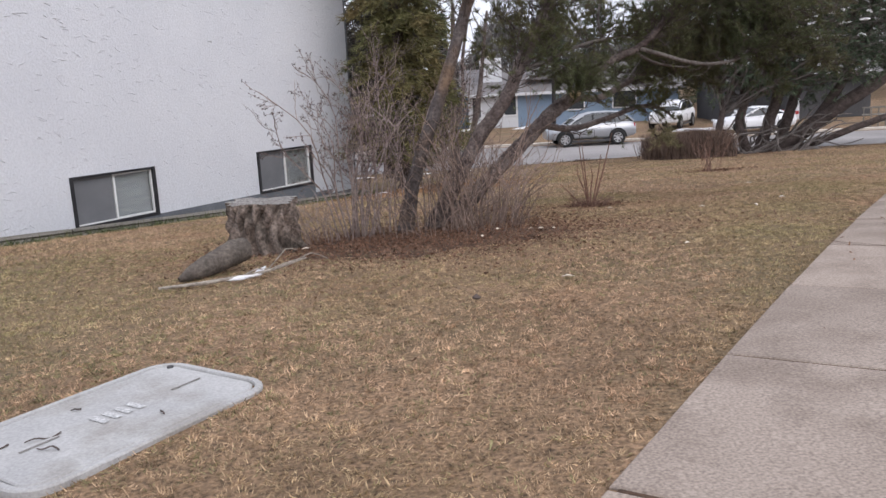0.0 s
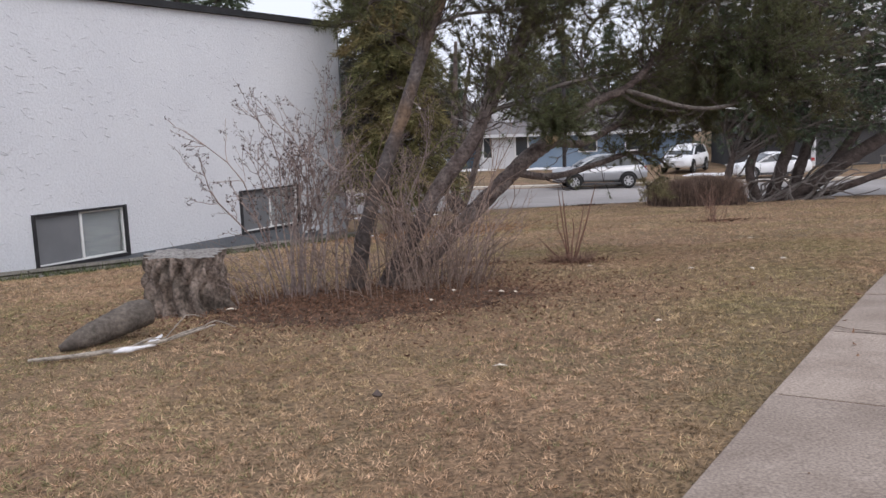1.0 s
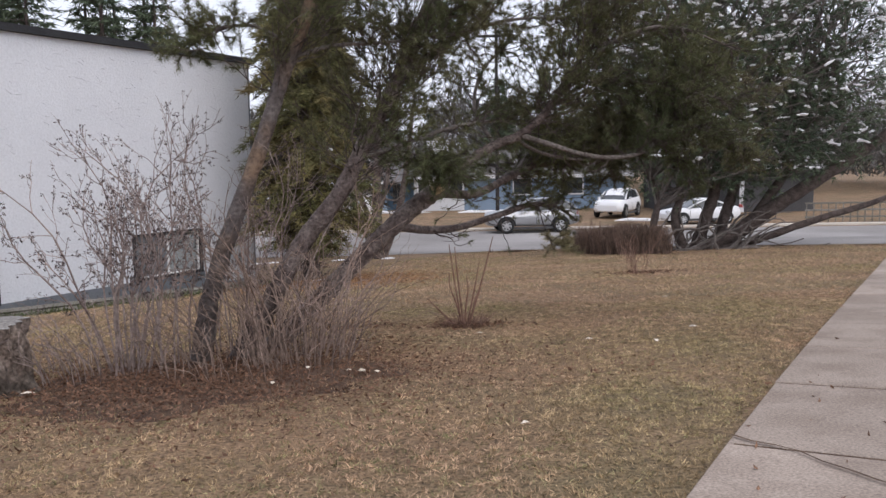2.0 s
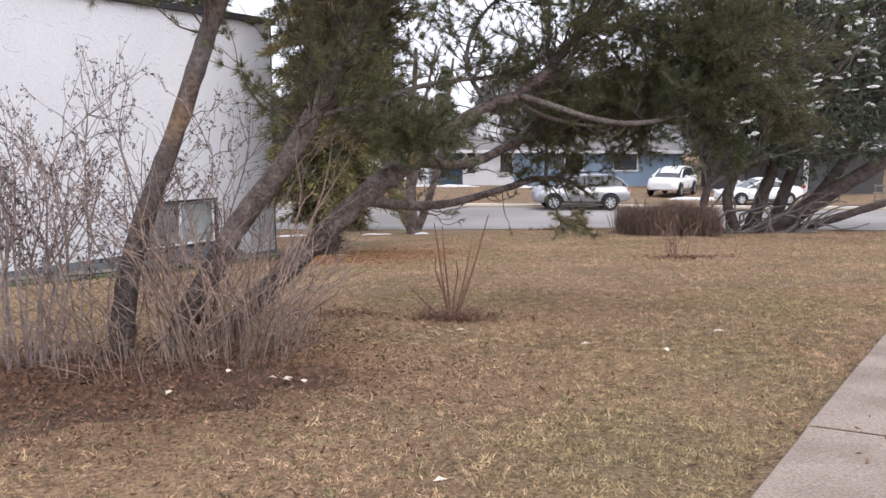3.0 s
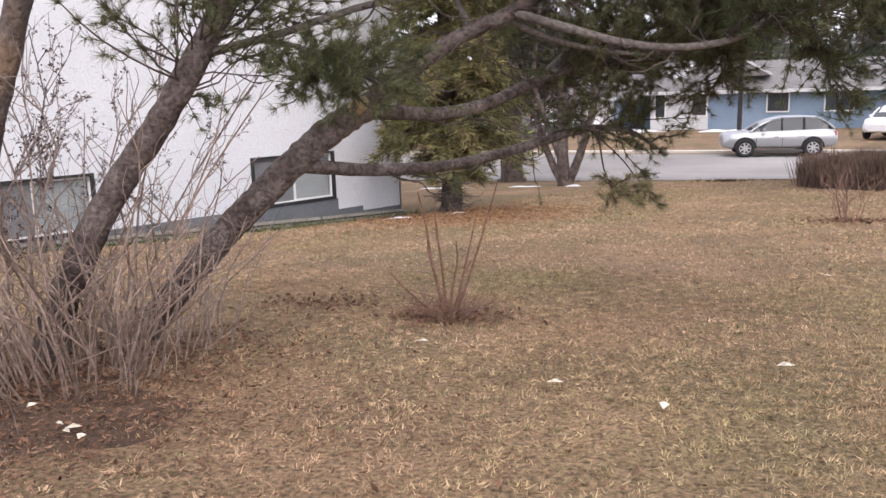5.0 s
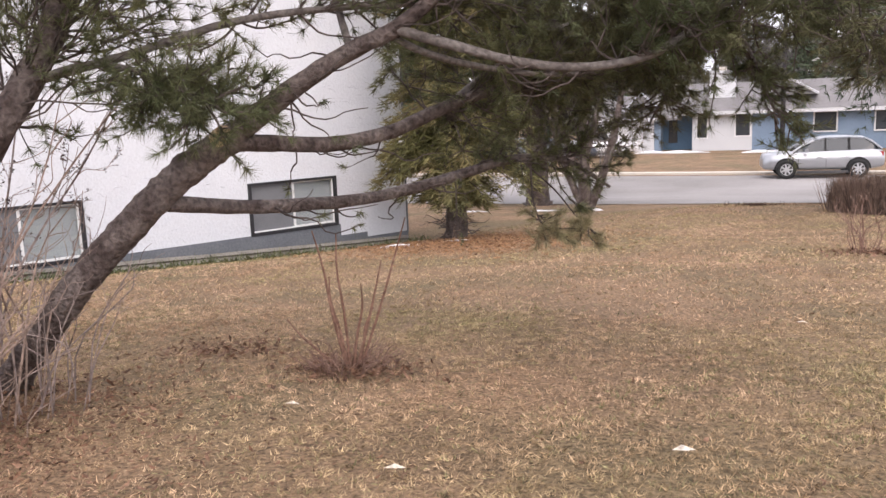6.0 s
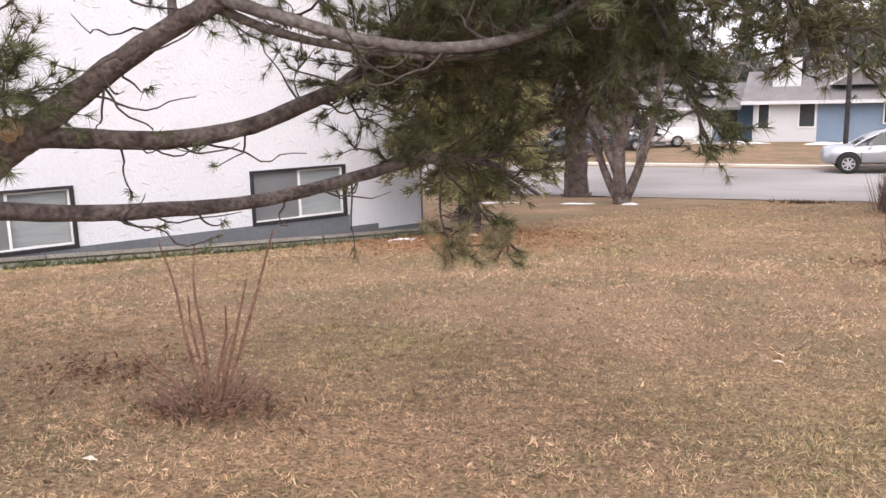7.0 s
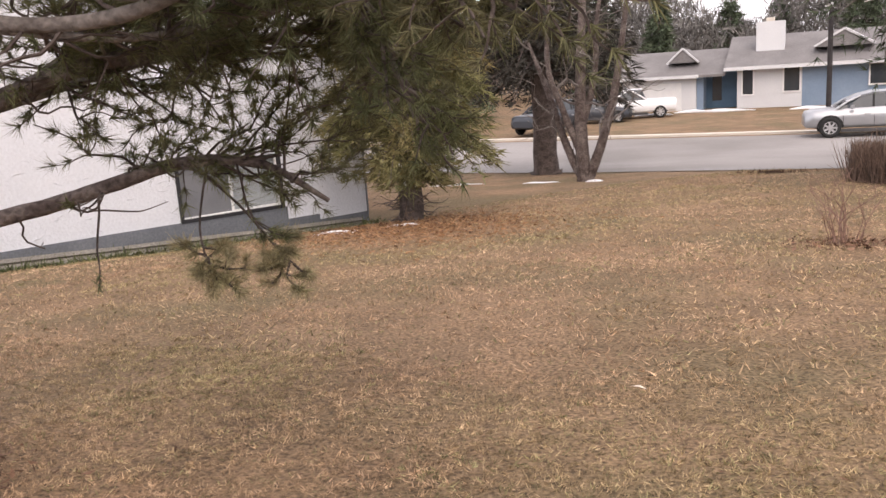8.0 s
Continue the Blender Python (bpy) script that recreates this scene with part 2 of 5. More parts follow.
M = {
    "lawn": mat("dry_lawn_soil", (0.18, 0.118, 0.07), (0.27, 0.176, 0.106), 1.2, 45, 0.95, 0.9, third=(0.165, 0.122, 0.068), third_scale=0.55, depth=0.03, fine_mix=0.8),
    "straw": mat("dry_grass", (0.485, 0.34, 0.222), (0.365, 0.24, 0.152), 0.8, 13, 0.9, 0, third=(0.35, 0.28, 0.15), third_scale=0.45, island=0.45, fine_mix=0.75),
    "duff": mat("leaf_duff", (0.068, 0.04, 0.028), (0.115, 0.073, 0.048), 3, 70, 0.95, 0.8),
    "leaf": mat("dead_leaf", (0.11, 0.056, 0.034), (0.185, 0.108, 0.07), 6, 60, 0.9, 0, island=0.5),
    "rust": mat("rusty_needles", (0.26, 0.135, 0.065), (0.33, 0.19, 0.10), 2, 30, 0.9, 0, island=0.4),
    "green_grass": mat("winter_green_grass", (0.21, 0.195, 0.095), (0.29, 0.25, 0.13), 1.1, 13, 0.9, 0, island=0.55, fine_mix=0.6),
    "pale_leaf": mat("pale_leaf", (0.58, 0.50, 0.40), (0.68, 0.62, 0.54), 6, 60, 0.8, 0, island=0.2),
    "asphalt": mat("worn_asphalt", (0.21, 0.195, 0.185), (0.27, 0.25, 0.24), 0.25, 35, 0.9, 0.3, third=(0.33, 0.31, 0.30), third_scale=0.12, fine_mix=0.2),
    "concrete": mat("sidewalk_concrete", (0.29, 0.235, 0.195), (0.355, 0.292, 0.245), 0.8, 90, 0.9, 0.45, each=0.10, fine_mix=0.4, third=(0.245, 0.195, 0.16), third_scale=2.3, depth=0.006),
    "kerb": mat("kerb_concrete", (0.55, 0.50, 0.44), (0.62, 0.57, 0.50), 1.0, 40, 0.9, 0.2, fine_mix=0.2),
    "lid": mat("lid_composite", (0.37, 0.365, 0.36), (0.45, 0.445, 0.435), 2.5, 90, 0.75, 0.25, third=(0.31, 0.295, 0.275), third_scale=4.0, fine_mix=0.18, depth=0.004),
    "lid_mark": mat("worn_lid_marking", (0.50, 0.50, 0.49), (0.42, 0.415, 0.41), 30, 90, 0.8, 0.1),
    "lid_slot": mat("lid_slot_grey", (0.17, 0.155, 0.14), (0.24, 0.225, 0.21), 20, 90, 0.9, 0.1),
    "stucco": mat("white_stucco", (0.63, 0.645, 0.68), (0.68, 0.695, 0.725), 0.5, 26, 0.9, 0.55, fine_mix=0.07, depth=0.02),
    "grey_paint": mat("grey_foundation_paint", (0.13, 0.14, 0.155), (0.165, 0.175, 0.19), 1.4, 30, 0.8, 0.3, fine_mix=0.2),
    "black_trim": mat("black_trim", (0.022, 0.022, 0.025), (0.032, 0.032, 0.035), 3, 40, 0.6, 0.1),
    "white_vinyl": mat("white_vinyl", (0.72, 0.72, 0.72), (0.78, 0.78, 0.77), 3, 30, 0.45, 0.05, fine_mix=0.06),
    "screen": mat("window_screen", (0.155, 0.16, 0.17), (0.185, 0.19, 0.20), 2, 400, 0.7, 0.1, fine_mix=0.15),
    "blind": mat("pale_blind", (0.36, 0.375, 0.395), (0.42, 0.435, 0.45), 2, 30, 0.8, 0.1, fine_mix=0.1, stretch=(1, 1, 8)),
    "bark": mat("pine_bark", (0.075, 0.055, 0.05), (0.14, 0.112, 0.102), 9, 38, 0.95, 1.0, third=(0.20, 0.165, 0.15), third_scale=5.0, fine_mix=0.6, depth=0.025),
    "bark_peel": mat("peeling_bark", (0.13, 0.112, 0.106), (0.085, 0.07, 0.066), 9, 34, 0.95, 1.0, third=(0.20, 0.135, 0.09), third_scale=2.2, fine_mix=0.5),
    "grey_branch": mat("grey_branch_bark", (0.135, 0.115, 0.105), (0.19, 0.168, 0.155), 8, 40, 0.95, 0.6),
    "dark_bark": mat("dark_bark", (0.065, 0.05, 0.045), (0.12, 0.095, 0.085), 6, 28, 0.95, 0.9),
    "grey_cut": mat("grey_weathered_cut", (0.27, 0.255, 0.24), (0.20, 0.185, 0.17), 6, 50, 0.95, 0.4),
    "cut_wood": mat("weathered_cut_wood", (0.36, 0.32, 0.27), (0.27, 0.235, 0.20), 6, 50, 0.9, 0.4),
    "fresh_cut": mat("pale_cut_wood", (0.55, 0.42, 0.27), (0.46, 0.34, 0.21), 12, 60, 0.85, 0.2),
    "stump": mat("stump_bark", (0.13, 0.098, 0.08), (0.24, 0.195, 0.165), 8, 35, 0.95, 1.0, third=(0.085, 0.07, 0.058), third_scale=5, fine_mix=0.8),
    "log": mat("damp_log_bark", (0.10, 0.085, 0.072), (0.15, 0.125, 0.105), 5, 40, 0.9, 0.5, third=(0.07, 0.058, 0.05), third_scale=6, fine_mix=0.4),
    "twig": mat("bare_twig", (0.31, 0.25, 0.225), (0.21, 0.16, 0.145), 3, 30, 0.9, 0, island=0.35),
    "cane": mat("pinkish_cane", (0.285, 0.21, 0.172), (0.18, 0.13, 0.105), 3, 30, 0.9, 0, island=0.35),
    "red_twig": mat("reddish_twig", (0.19, 0.11, 0.085), (0.24, 0.155, 0.12), 4, 30, 0.9, 0, island=0.3),
    "shoot": mat("brown_shoot", (0.16, 0.085, 0.06), (0.22, 0.13, 0.095), 5, 40, 0.85, 0, island=0.3),
    "bud": mat("dry_berry", (0.06, 0.045, 0.045), (0.11, 0.08, 0.075), 6, 30, 0.9, 0, island=0.4),
    "needle": mat("pine_needles", (0.085, 0.10, 0.048), (0.135, 0.135, 0.06), 1.3, 14, 0.75, 0, third=(0.12, 0.108, 0.055), third_scale=1.1, island=0.5, fine_mix=0.4),
    "dry_needle": mat("yellowing_needles", (0.25, 0.225, 0.12), (0.33, 0.28, 0.165), 3, 14, 0.8, 0, island=0.45, fine_mix=0.4),
    "needle_far": mat("far_needles", (0.064, 0.088, 0.056), (0.11, 0.138, 0.083), 0.5, 5, 0.8, 0, island=0.55, fine_mix=0.5),
    "needle_spruce": mat("spruce_needles", (0.045, 0.042, 0.036), (0.06, 0.054, 0.044), 0.5, 5, 0.8, 0, island=0.5, fine_mix=0.5),
    "needle_brown": mat("browned_cedar", (0.165, 0.16, 0.065), (0.205, 0.15, 0.07), 0.7, 6, 0.85, 0, third=(0.125, 0.14, 0.06), third_scale=0.6, island=0.45, fine_mix=0.4),
    "hedge": mat("winter_hedge", (0.21, 0.145, 0.115), (0.15, 0.105, 0.08), 1.5, 10, 0.9, 0, island=0.5),
    "snow": mat("old_snow", (0.80, 0.80, 0.82), (0.72, 0.72, 0.74), 3, 40, 0.7, 0.4, fine_mix=0.1),
    "stone": mat("edging_stone", (0.28, 0.27, 0.25), (0.20, 0.195, 0.18), 4, 40, 0.95, 0.6, island=0.35),
    "moss": mat("mossy_weeds", (0.075, 0.10, 0.04), (0.12, 0.125, 0.055), 2, 20, 0.95, 0, island=0.5),
    "timber": mat("weathered_timber", (0.22, 0.205, 0.18), (0.16, 0.15, 0.13), 3, 30, 0.95, 0.7, stretch=(1, 1, 6), each=0.2),
    "house_white": mat("house_white_siding", (0.60, 0.605, 0.62), (0.65, 0.655, 0.665), 0.5, 12, 0.8, 0.1, fine_mix=0.05),
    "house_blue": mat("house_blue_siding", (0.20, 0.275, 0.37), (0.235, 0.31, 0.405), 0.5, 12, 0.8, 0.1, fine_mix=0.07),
    # blue siding with the shade of the recess put into its colour
    "house_blue_shaded": mat("house_blue_siding_shaded", (0.10, 0.17, 0.25), (0.12, 0.195, 0.28), 0.5, 12, 0.8, 0.1, fine_mix=0.1),
    "shingle": mat("roof_shingle", (0.165, 0.155, 0.155), (0.21, 0.20, 0.198), 0.6, 14, 0.95, 0.4, fine_mix=0.25),
    "dark_siding": mat("dark_siding", (0.06, 0.058, 0.06), (0.08, 0.078, 0.08), 0.5, 12, 0.8, 0.1, fine_mix=0.2),
    "silver": mat("silver_car_paint", (0.40, 0.405, 0.42), (0.44, 0.445, 0.46), 1.0, 20, 0.30, 0.0, metal=0.7, fine_mix=0.04, spec=0.5),
    "white_car": mat("white_car_paint", (0.72, 0.72, 0.73), (0.76, 0.76, 0.77), 1.0, 20, 0.35, 0.0, fine_mix=0.04, spec=0.5),
    "dark_car": mat("dark_car_paint", (0.03, 0.035, 0.045), (0.04, 0.045, 0.055), 1.0, 20, 0.3, 0.0, fine_mix=0.04, spec=0.5),
    "car_glass": mat("tinted_glass", (0.03, 0.035, 0.04), (0.04, 0.045, 0.05), 1, 10, 0.08, 0.0, spec=0.7, fine_mix=0.02),
    "tyre": mat("tyre_rubber", (0.022, 0.022, 0.022), (0.03, 0.03, 0.03), 5, 40, 0.9, 0.2),
    "rim": mat("alloy_rim", (0.55, 0.55, 0.56), (0.6, 0.6, 0.61), 4, 30, 0.35, 0.0, metal=0.8, fine_mix=0.05),
    "red_lamp": mat("red_lamp", (0.35, 0.03, 0.03), (0.4, 0.04, 0.04), 4, 20, 0.3, 0.0),
    "lamp_glass": mat("headlamp_glass", (0.6, 0.62, 0.64), (0.66, 0.68, 0.7), 4, 20, 0.15, 0.0, spec=0.6),
    "pole": mat("tarred_pole", (0.03, 0.027, 0.028), (0.05, 0.045, 0.045), 3, 30, 0.9, 0.3),
    "hill": mat("wooded_hill", (0.10, 0.115, 0.12), (0.15, 0.16, 0.165), 0.05, 0.6, 0.95, 0.0),
    "grey_trees": mat("bare_far_trees", (0.11, 0.105, 0.10), (0.165, 0.155, 0.145), 0.4, 4, 0.95, 0.0, island=0.4),
}


def pane_material():
    """Window glass: sees through, with a sky sheen."""
    m = bpy.data.materials.new("window_glass")
    m.use_nodes = True
    b = m.node_tree.nodes["Principled BSDF"]
    b.inputs["Base Color"].default_value = (0.9, 0.93, 0.93, 1)
    b.inputs["Roughness"].default_value = 0.03
    b.inputs["Transmission Weight"].default_value = 1.0
    b.inputs["IOR"].default_value = 1.3
    return m


M["pane"] = pane_material()

# ---- ground, street and walk ----
def near_edge(x):
    """Where the lawn meets the street."""
    return np.interp(x, (-80, -20, -6, 1, 5.4, 12.4, 20, 30, 60), (42, 38.5, 35.5, 32.6, 29.8, 24.0, 18.5, 12, -6))


FAR_KERB = 49.0


def spread_axis(lo, hi, fine_lo, fine_hi, step):
    core = np.arange(fine_lo, fine_hi + 1e-6, step)
    out = np.geomspace(1, 1 + hi - fine_hi, 26) - 1
    low = np.geomspace(1, 1 + fine_lo - lo, 26) - 1
    return np.unique(np.concatenate([fine_lo - low, core, fine_hi + out]))


def sheet(xs, ys, lift):
    x, y = np.meshgrid(xs, ys, indexing="ij")
    z = lift(x, y)
    i, j = np.meshgrid(np.arange(len(xs) - 1), np.arange(len(ys) - 1), indexing="ij")
    i, j, n = i.ravel(), j.ravel(), len(ys)
    return Soup().add(np.stack([x, y, z], -1).reshape(-1, 3), np.stack([i * n + j, (i + 1) * n + j, (i + 1) * n + j + 1, i * n + j + 1], -1))


def lumps(x, y):
    return 0.012 * np.sin(2.1 * x + 0.7 * y) * np.sin(1.7 * y - 0.5 * x) + 0.006 * np.sin(6.3 * x - 2.0 * y)


ground = solo("ground", sheet(spread_axis(-900, 900, -14, 20, 0.25), spread_axis(-500, 1200, -3, 36, 0.25), lambda x, y: ground_z(x, y) + lumps(x, y) * (y < 36)), M["lawn"],
              "dry winter lawn sloping gently down to the street", "lawn", "structure", smooth=True)


def road_sheet(u, v):
    x = -120 + 240 * u
    a = near_edge(x)
    y = a + (FAR_KERB - a) * v
    return x, y, ground_z(x, y) + 0.022


solo("road", Soup().grid(road_sheet, 161, 24), M["asphalt"], "wide worn grey asphalt street with light patches", "road", "structure", smooth=True)
solo("kerb", Soup().box((-120, FAR_KERB, -2.5), (120, FAR_KERB + 0.55, -2.06)), M["kerb"], "pale concrete kerb along the far lawn", "kerb", "structure")

# sidewalk of poured slabs
SW_A, SW_D = np.array((1.75, 4.29)), unit((0.505, 0.863))
SW_N = np.array((SW_D[1], -SW_D[0]))
SLAB, SW_W = 1.27, 1.5
pavement = thing("pavement", (0, 0, 0), "poured concrete sidewalk in worn slabs", "sidewalk", kind="structure")


def sw(s, w, z):
    p = SW_A + SW_D * s + SW_N * w
    return (p[0], p[1], gz(p[0], p[1]) + z)


base = Soup()
for k in range(-10, 16):
    a, b = k * SLAB - 0.01, (k + 1) * SLAB + 0.01
    base.add([sw(a, 0.03, 0.0215), sw(b, 0.03, 0.0215), sw(b, SW_W - 0.03, 0.0215), sw(a, SW_W - 0.03, 0.0215)], [(3, 2, 1, 0)])
part("slab_bed", base, M["duff"], pavement)

# ---- white apartment building ----
W0 = np.array((-2.77, 22.32))
WU, WN = np.array((-0.478, -0.878)), np.array((0.878, -0.478))
WALL_TOP, WALL_BASE, WALL_LEN, WALL_T = 4.02, -1.6, 20.0, 0.3
WIN = [(1.71, 3.47), (6.38, 8.14)]
WIN_Z = (-0.547, 0.333)
building = thing("apartment_building", (*W0, -1.0), "white stucco low-rise building with a dark grey base", "building")


def wp(s, d, z):
    p = W0 + WU * s + WN * d
    return (p[0], p[1], z)


def wall_box(soup, s0, s1, d0, d1, z0, z1):
    v = [wp(s0, d0, z0), wp(s1, d0, z0), wp(s1, d1, z0), wp(s0, d1, z0), wp(s0, d0, z1), wp(s1, d0, z1), wp(s1, d1, z1), wp(s0, d1, z1)]
    return soup.add(v, [(0, 1, 2, 3), (7, 6, 5, 4), (4, 5, 1, 0), (5, 6, 2, 1), (6, 7, 3, 2), (7, 4, 0, 3)])


wall = Soup()
CUT_S = [0.0] + [c for w in WIN for c in w] + [WALL_LEN]
CUT_Z = [WALL_BASE, *WIN_Z, WALL_TOP]
NS, NZ = len(CUT_S), len(CUT_Z)
grid_pts = [wp(a, d, z) for d in (0.0, -WALL_T) for a in CUT_S for z in CUT_Z]


def wi(side, i, j):
    return side * NS * NZ + i * NZ + j


wall_faces = []
for i in range(NS - 1):
    for j in range(NZ - 1):
        q = [(i, j), (i + 1, j), (i + 1, j + 1), (i, j + 1)]
        if i % 2 == 1 and j == 1:
            wall_faces += [(wi(0, *q[k]), wi(0, *q[(k + 1) % 4]), wi(1, *q[(k + 1) % 4]), wi(1, *q[k])) for k in range(4)]
        else:
            wall_faces += [tuple(wi(0, *p) for p in q), tuple(wi(1, *p) for p in reversed(q))]
wall.add(grid_pts, wall_faces)
wall_b = part("wall", wall, M["stucco"], building, "rough white stucco wall")
part("end_wall", wall_box(Soup(), 0.0, 0.3, -12, -WALL_T - 0.002, WALL_BASE, WALL_TOP), M["stucco"], building)
part("rear_wall", wall_box(Soup(), 0.302, WALL_LEN, -12, -11.7, WALL_BASE, WALL_TOP), M["stucco"], building)
part("side_wall", wall_box(Soup(), WALL_LEN - 0.3, WALL_LEN, -11.698, -WALL_T - 0.002, WALL_BASE, WALL_TOP), M["stucco"], building)
part("roof", wall_box(Soup(), -0.10, WALL_LEN + 0.1, -12.1, 0.10, WALL_TOP + 0.003, WALL_TOP + 0.13), M["black_trim"], building, "flat roof with black metal edge flashing")
part("corner_trim", wall_box(Soup(), -0.03, -0.002, -0.14, 0.02, -0.95, WALL_TOP), M["grey_paint"], building, "grey corner trim")
band = Soup()
wall_box(band, 1.62, WALL_LEN, 0.002, 0.022, WALL_BASE, WIN_Z[0] - 0.03)
wall_box(band, 1.0, 1.618, 0.002, 0.018, WALL_BASE, WIN_Z[0] - 0.26)
wall_box(band, -0.02, 0.998, 0.002, 0.014, WALL_BASE, -0.91)
part("foundation_band", band, M["grey_paint"], building, "dark grey painted foundation band")
# trowel marks left proud in the stucco
marks = Soup()
mark_rng = np.random.default_rng(3)
for k in range(950):
    s, z = mark_rng.uniform(0.1, 17), mark_rng.uniform(-0.5, 3.9)
    if any(a - 0.1 < s < b + 0.1 for a, b in WIN) and z < 0.45:
        continue
    ln, tilt, bend = mark_rng.uniform(0.07, 0.22), mark_rng.normal(0.15, 0.35), mark_rng.uniform(-0.02, 0.03)
    q = [(s + ln * a * math.cos(tilt), z + ln * a * math.sin(tilt) + bend * (1 - a * a * 4)) for a in (-0.5, -0.17, 0.17, 0.5)]
    hw = (0.001, 0.010, 0.011, 0.001)
    v = []
    for (a, b), w in zip(q, hw):
        v += [wp(a, 0.001, b - w), wp(a, 0.002 + w * 0.5, b - w * 0.6), wp(a, 0.001, b + w * 1.8)]
    f = []
    for j in range(3):
        for r in range(2):
            f.append((3 * j + r, 3 * j + 3 + r, 3 * j + 4 + r, 3 * j + 1 + r))
    marks.add(v, f)
tagged(part("stucco_relief", marks, M["stucco"], building, smooth=True), kind="stuff")


def basement_window(k, s0, s1):
    z0, z1 = WIN_Z
    win = part("window", wall_box(Soup(), s0 + 0.06, s1 - 0.06, -0.27, -0.25, z0 + 0.05, z1 - 0.05), M["dark_siding"], building, "sliding basement window in a black frame")
    fr = Soup()
    for a, b, c, d in ((s0 - 0.045, s0 + 0.012, z0 - 0.045, z1 + 0.03), (s1 - 0.012, s1 + 0.045, z0 - 0.045, z1 + 0.03), (s0 + 0.0122, s1 - 0.0122, z1 - 0.012, z1 + 0.03), (s0 + 0.0122, s1 - 0.0122, z0 - 0.045, z0 + 0.012)):
        wall_box(fr, a, b, -0.12, 0.035, c, d)
    part("outer_frame", fr, M["black_trim"], win, "black outer frame")
    mid = (s0 + s1) / 2
    sash = Soup()
    for a, b, c, d in ((s0 + 0.013, s0 + 0.045, z0 + 0.013, z1 - 0.013), (mid - 0.022, mid + 0.018, z0 + 0.013, z1 - 0.013), (s0 + 0.0452, mid - 0.0222, z1 - 0.04, z1 - 0.013), (s0 + 0.0452, mid - 0.0222, z0 + 0.013, z0 + 0.045)):
        wall_box(sash, a, b, -0.07, -0.02, c, d)
    part("sliding_sash", sash, M["white_vinyl"], win, "white vinyl sash")
    part("sill", wall_box(Soup(), mid + 0.02, s1 - 0.013, -0.07, -0.015, z0 + 0.013, z0 + 0.035), M["white_vinyl"], win)
    g = part("pane", wall_box(Soup(), s0 + 0.046, mid - 0.0224, -0.05, -0.044, z0 + 0.046, z1 - 0.041), M["pane"], win)
    g.visible_shadow = False
    part("insect_screen", wall_box(Soup(), mid + 0.0184, s1 - 0.0132, -0.055, -0.05, z0 + 0.036, z1 - 0.0132), M["screen"], win, "grey insect screen")
    part("blind", wall_box(Soup(), s0 + 0.03, mid - 0.01, -0.105, -0.1, z0 + 0.02, z1 - 0.02), M["blind"], win, "drawn pale blind")


for k, (a, b) in enumerate(WIN):
    basement_window(k, a, b)

# ---- garden edging along the wall ----
edging = thing("garden_edging", wp(5, 0.75, -0.7), "weathered timber edging beside the wall", "edging")
s = 0.6
while s < 17:
    ln = rng.uniform(1.5, 2.3)
    dd = 0.8 + rng.uniform(-0.02, 0.02)
    pts = [wp(s + ln * a, dd, gz(*wp(s + ln * a, dd, 0)[:2]) + 0.05) for a in (0.005, 0.3, 0.7, 0.995)]
    part("timber", Soup().tube(pts, (0.06, 0.062, 0.062, 0.06), 4, 0.05), M["timber"], edging)
    up = [(x_, y_, z_ + 0.075) for x_, y_, z_ in pts]
    part("timber", Soup().tube(up, (0.045, 0.05, 0.05, 0.045), 4, 0.08), M["timber"], edging)
    s += ln + 0.01
stones = Soup()
for k in range(420):
    s, d = rng.uniform(0.2, 17), rng.uniform(0.45, 0.98)
    x, y, _ = wp(s, d, 0)
    r = rng.uniform(0.025, 0.07)
    a = rng.uniform(0, 6.3, 6)
    v = np.stack([np.cos(np.arange(6) * 1.047), np.sin(np.arange(6) * 1.047), np.zeros(6)], 1) * r * rng.uniform(0.7, 1.2, (6, 1))
    top = v * 0.55 + (0, 0, r * 0.7)
    vv = np.concatenate([v, top]) + (x, y, gz(x, y) + 0.005)
    stones.add(vv, [(j, (j + 1) % 6, 6 + (j + 1) % 6, 6 + j) for j in range(6)])
    stones.add(vv[6:], [(0, 1, 2), (0, 2, 3), (0, 3, 4), (0, 4, 5)])
solo("edging_stones", stones, M["stone"], "loose grey stones in the bed by the wall", "stones", "stuff")
weeds = Soup()
n = 20000
s, d = rng.uniform(0.2, 17, n), rng.uniform(0.05, 1.05, n)
px = W0[0] + WU[0] * s + WN[0] * d
py = W0[1] + WU[1] * s + WN[1] * d
blades(weeds, np.stack([px, py, ground_z(px, py)], 1), rng.normal(size=(n, 3)) * (0.8, 0.8, 0.3) + (0, 0, 0.7), rng.uniform(0.06, 0.22, n), rng.uniform(0.008, 0.025, n))
solo("wall_bed_weeds", weeds, M["moss"], "low mossy weeds in the bed against the wall", "weeds", "stuff")


# ---- leaning pine with three trunks ----
def fork_curve(start, end, sag=0.0, n=7, wob=0.03):
    a, b = np.asarray(start, float), np.asarray(end, float)
    t = np.linspace(0, 1, n)[:, None]
    p = a + (b - a) * t
    p[:, 2] += sag * 4 * (t * (1 - t))[:, 0]
    p[1:-1] += rng.normal(size=(n - 2, 3)) * wob * np.linalg.norm(b - a)
    return spline(p, n + 4)


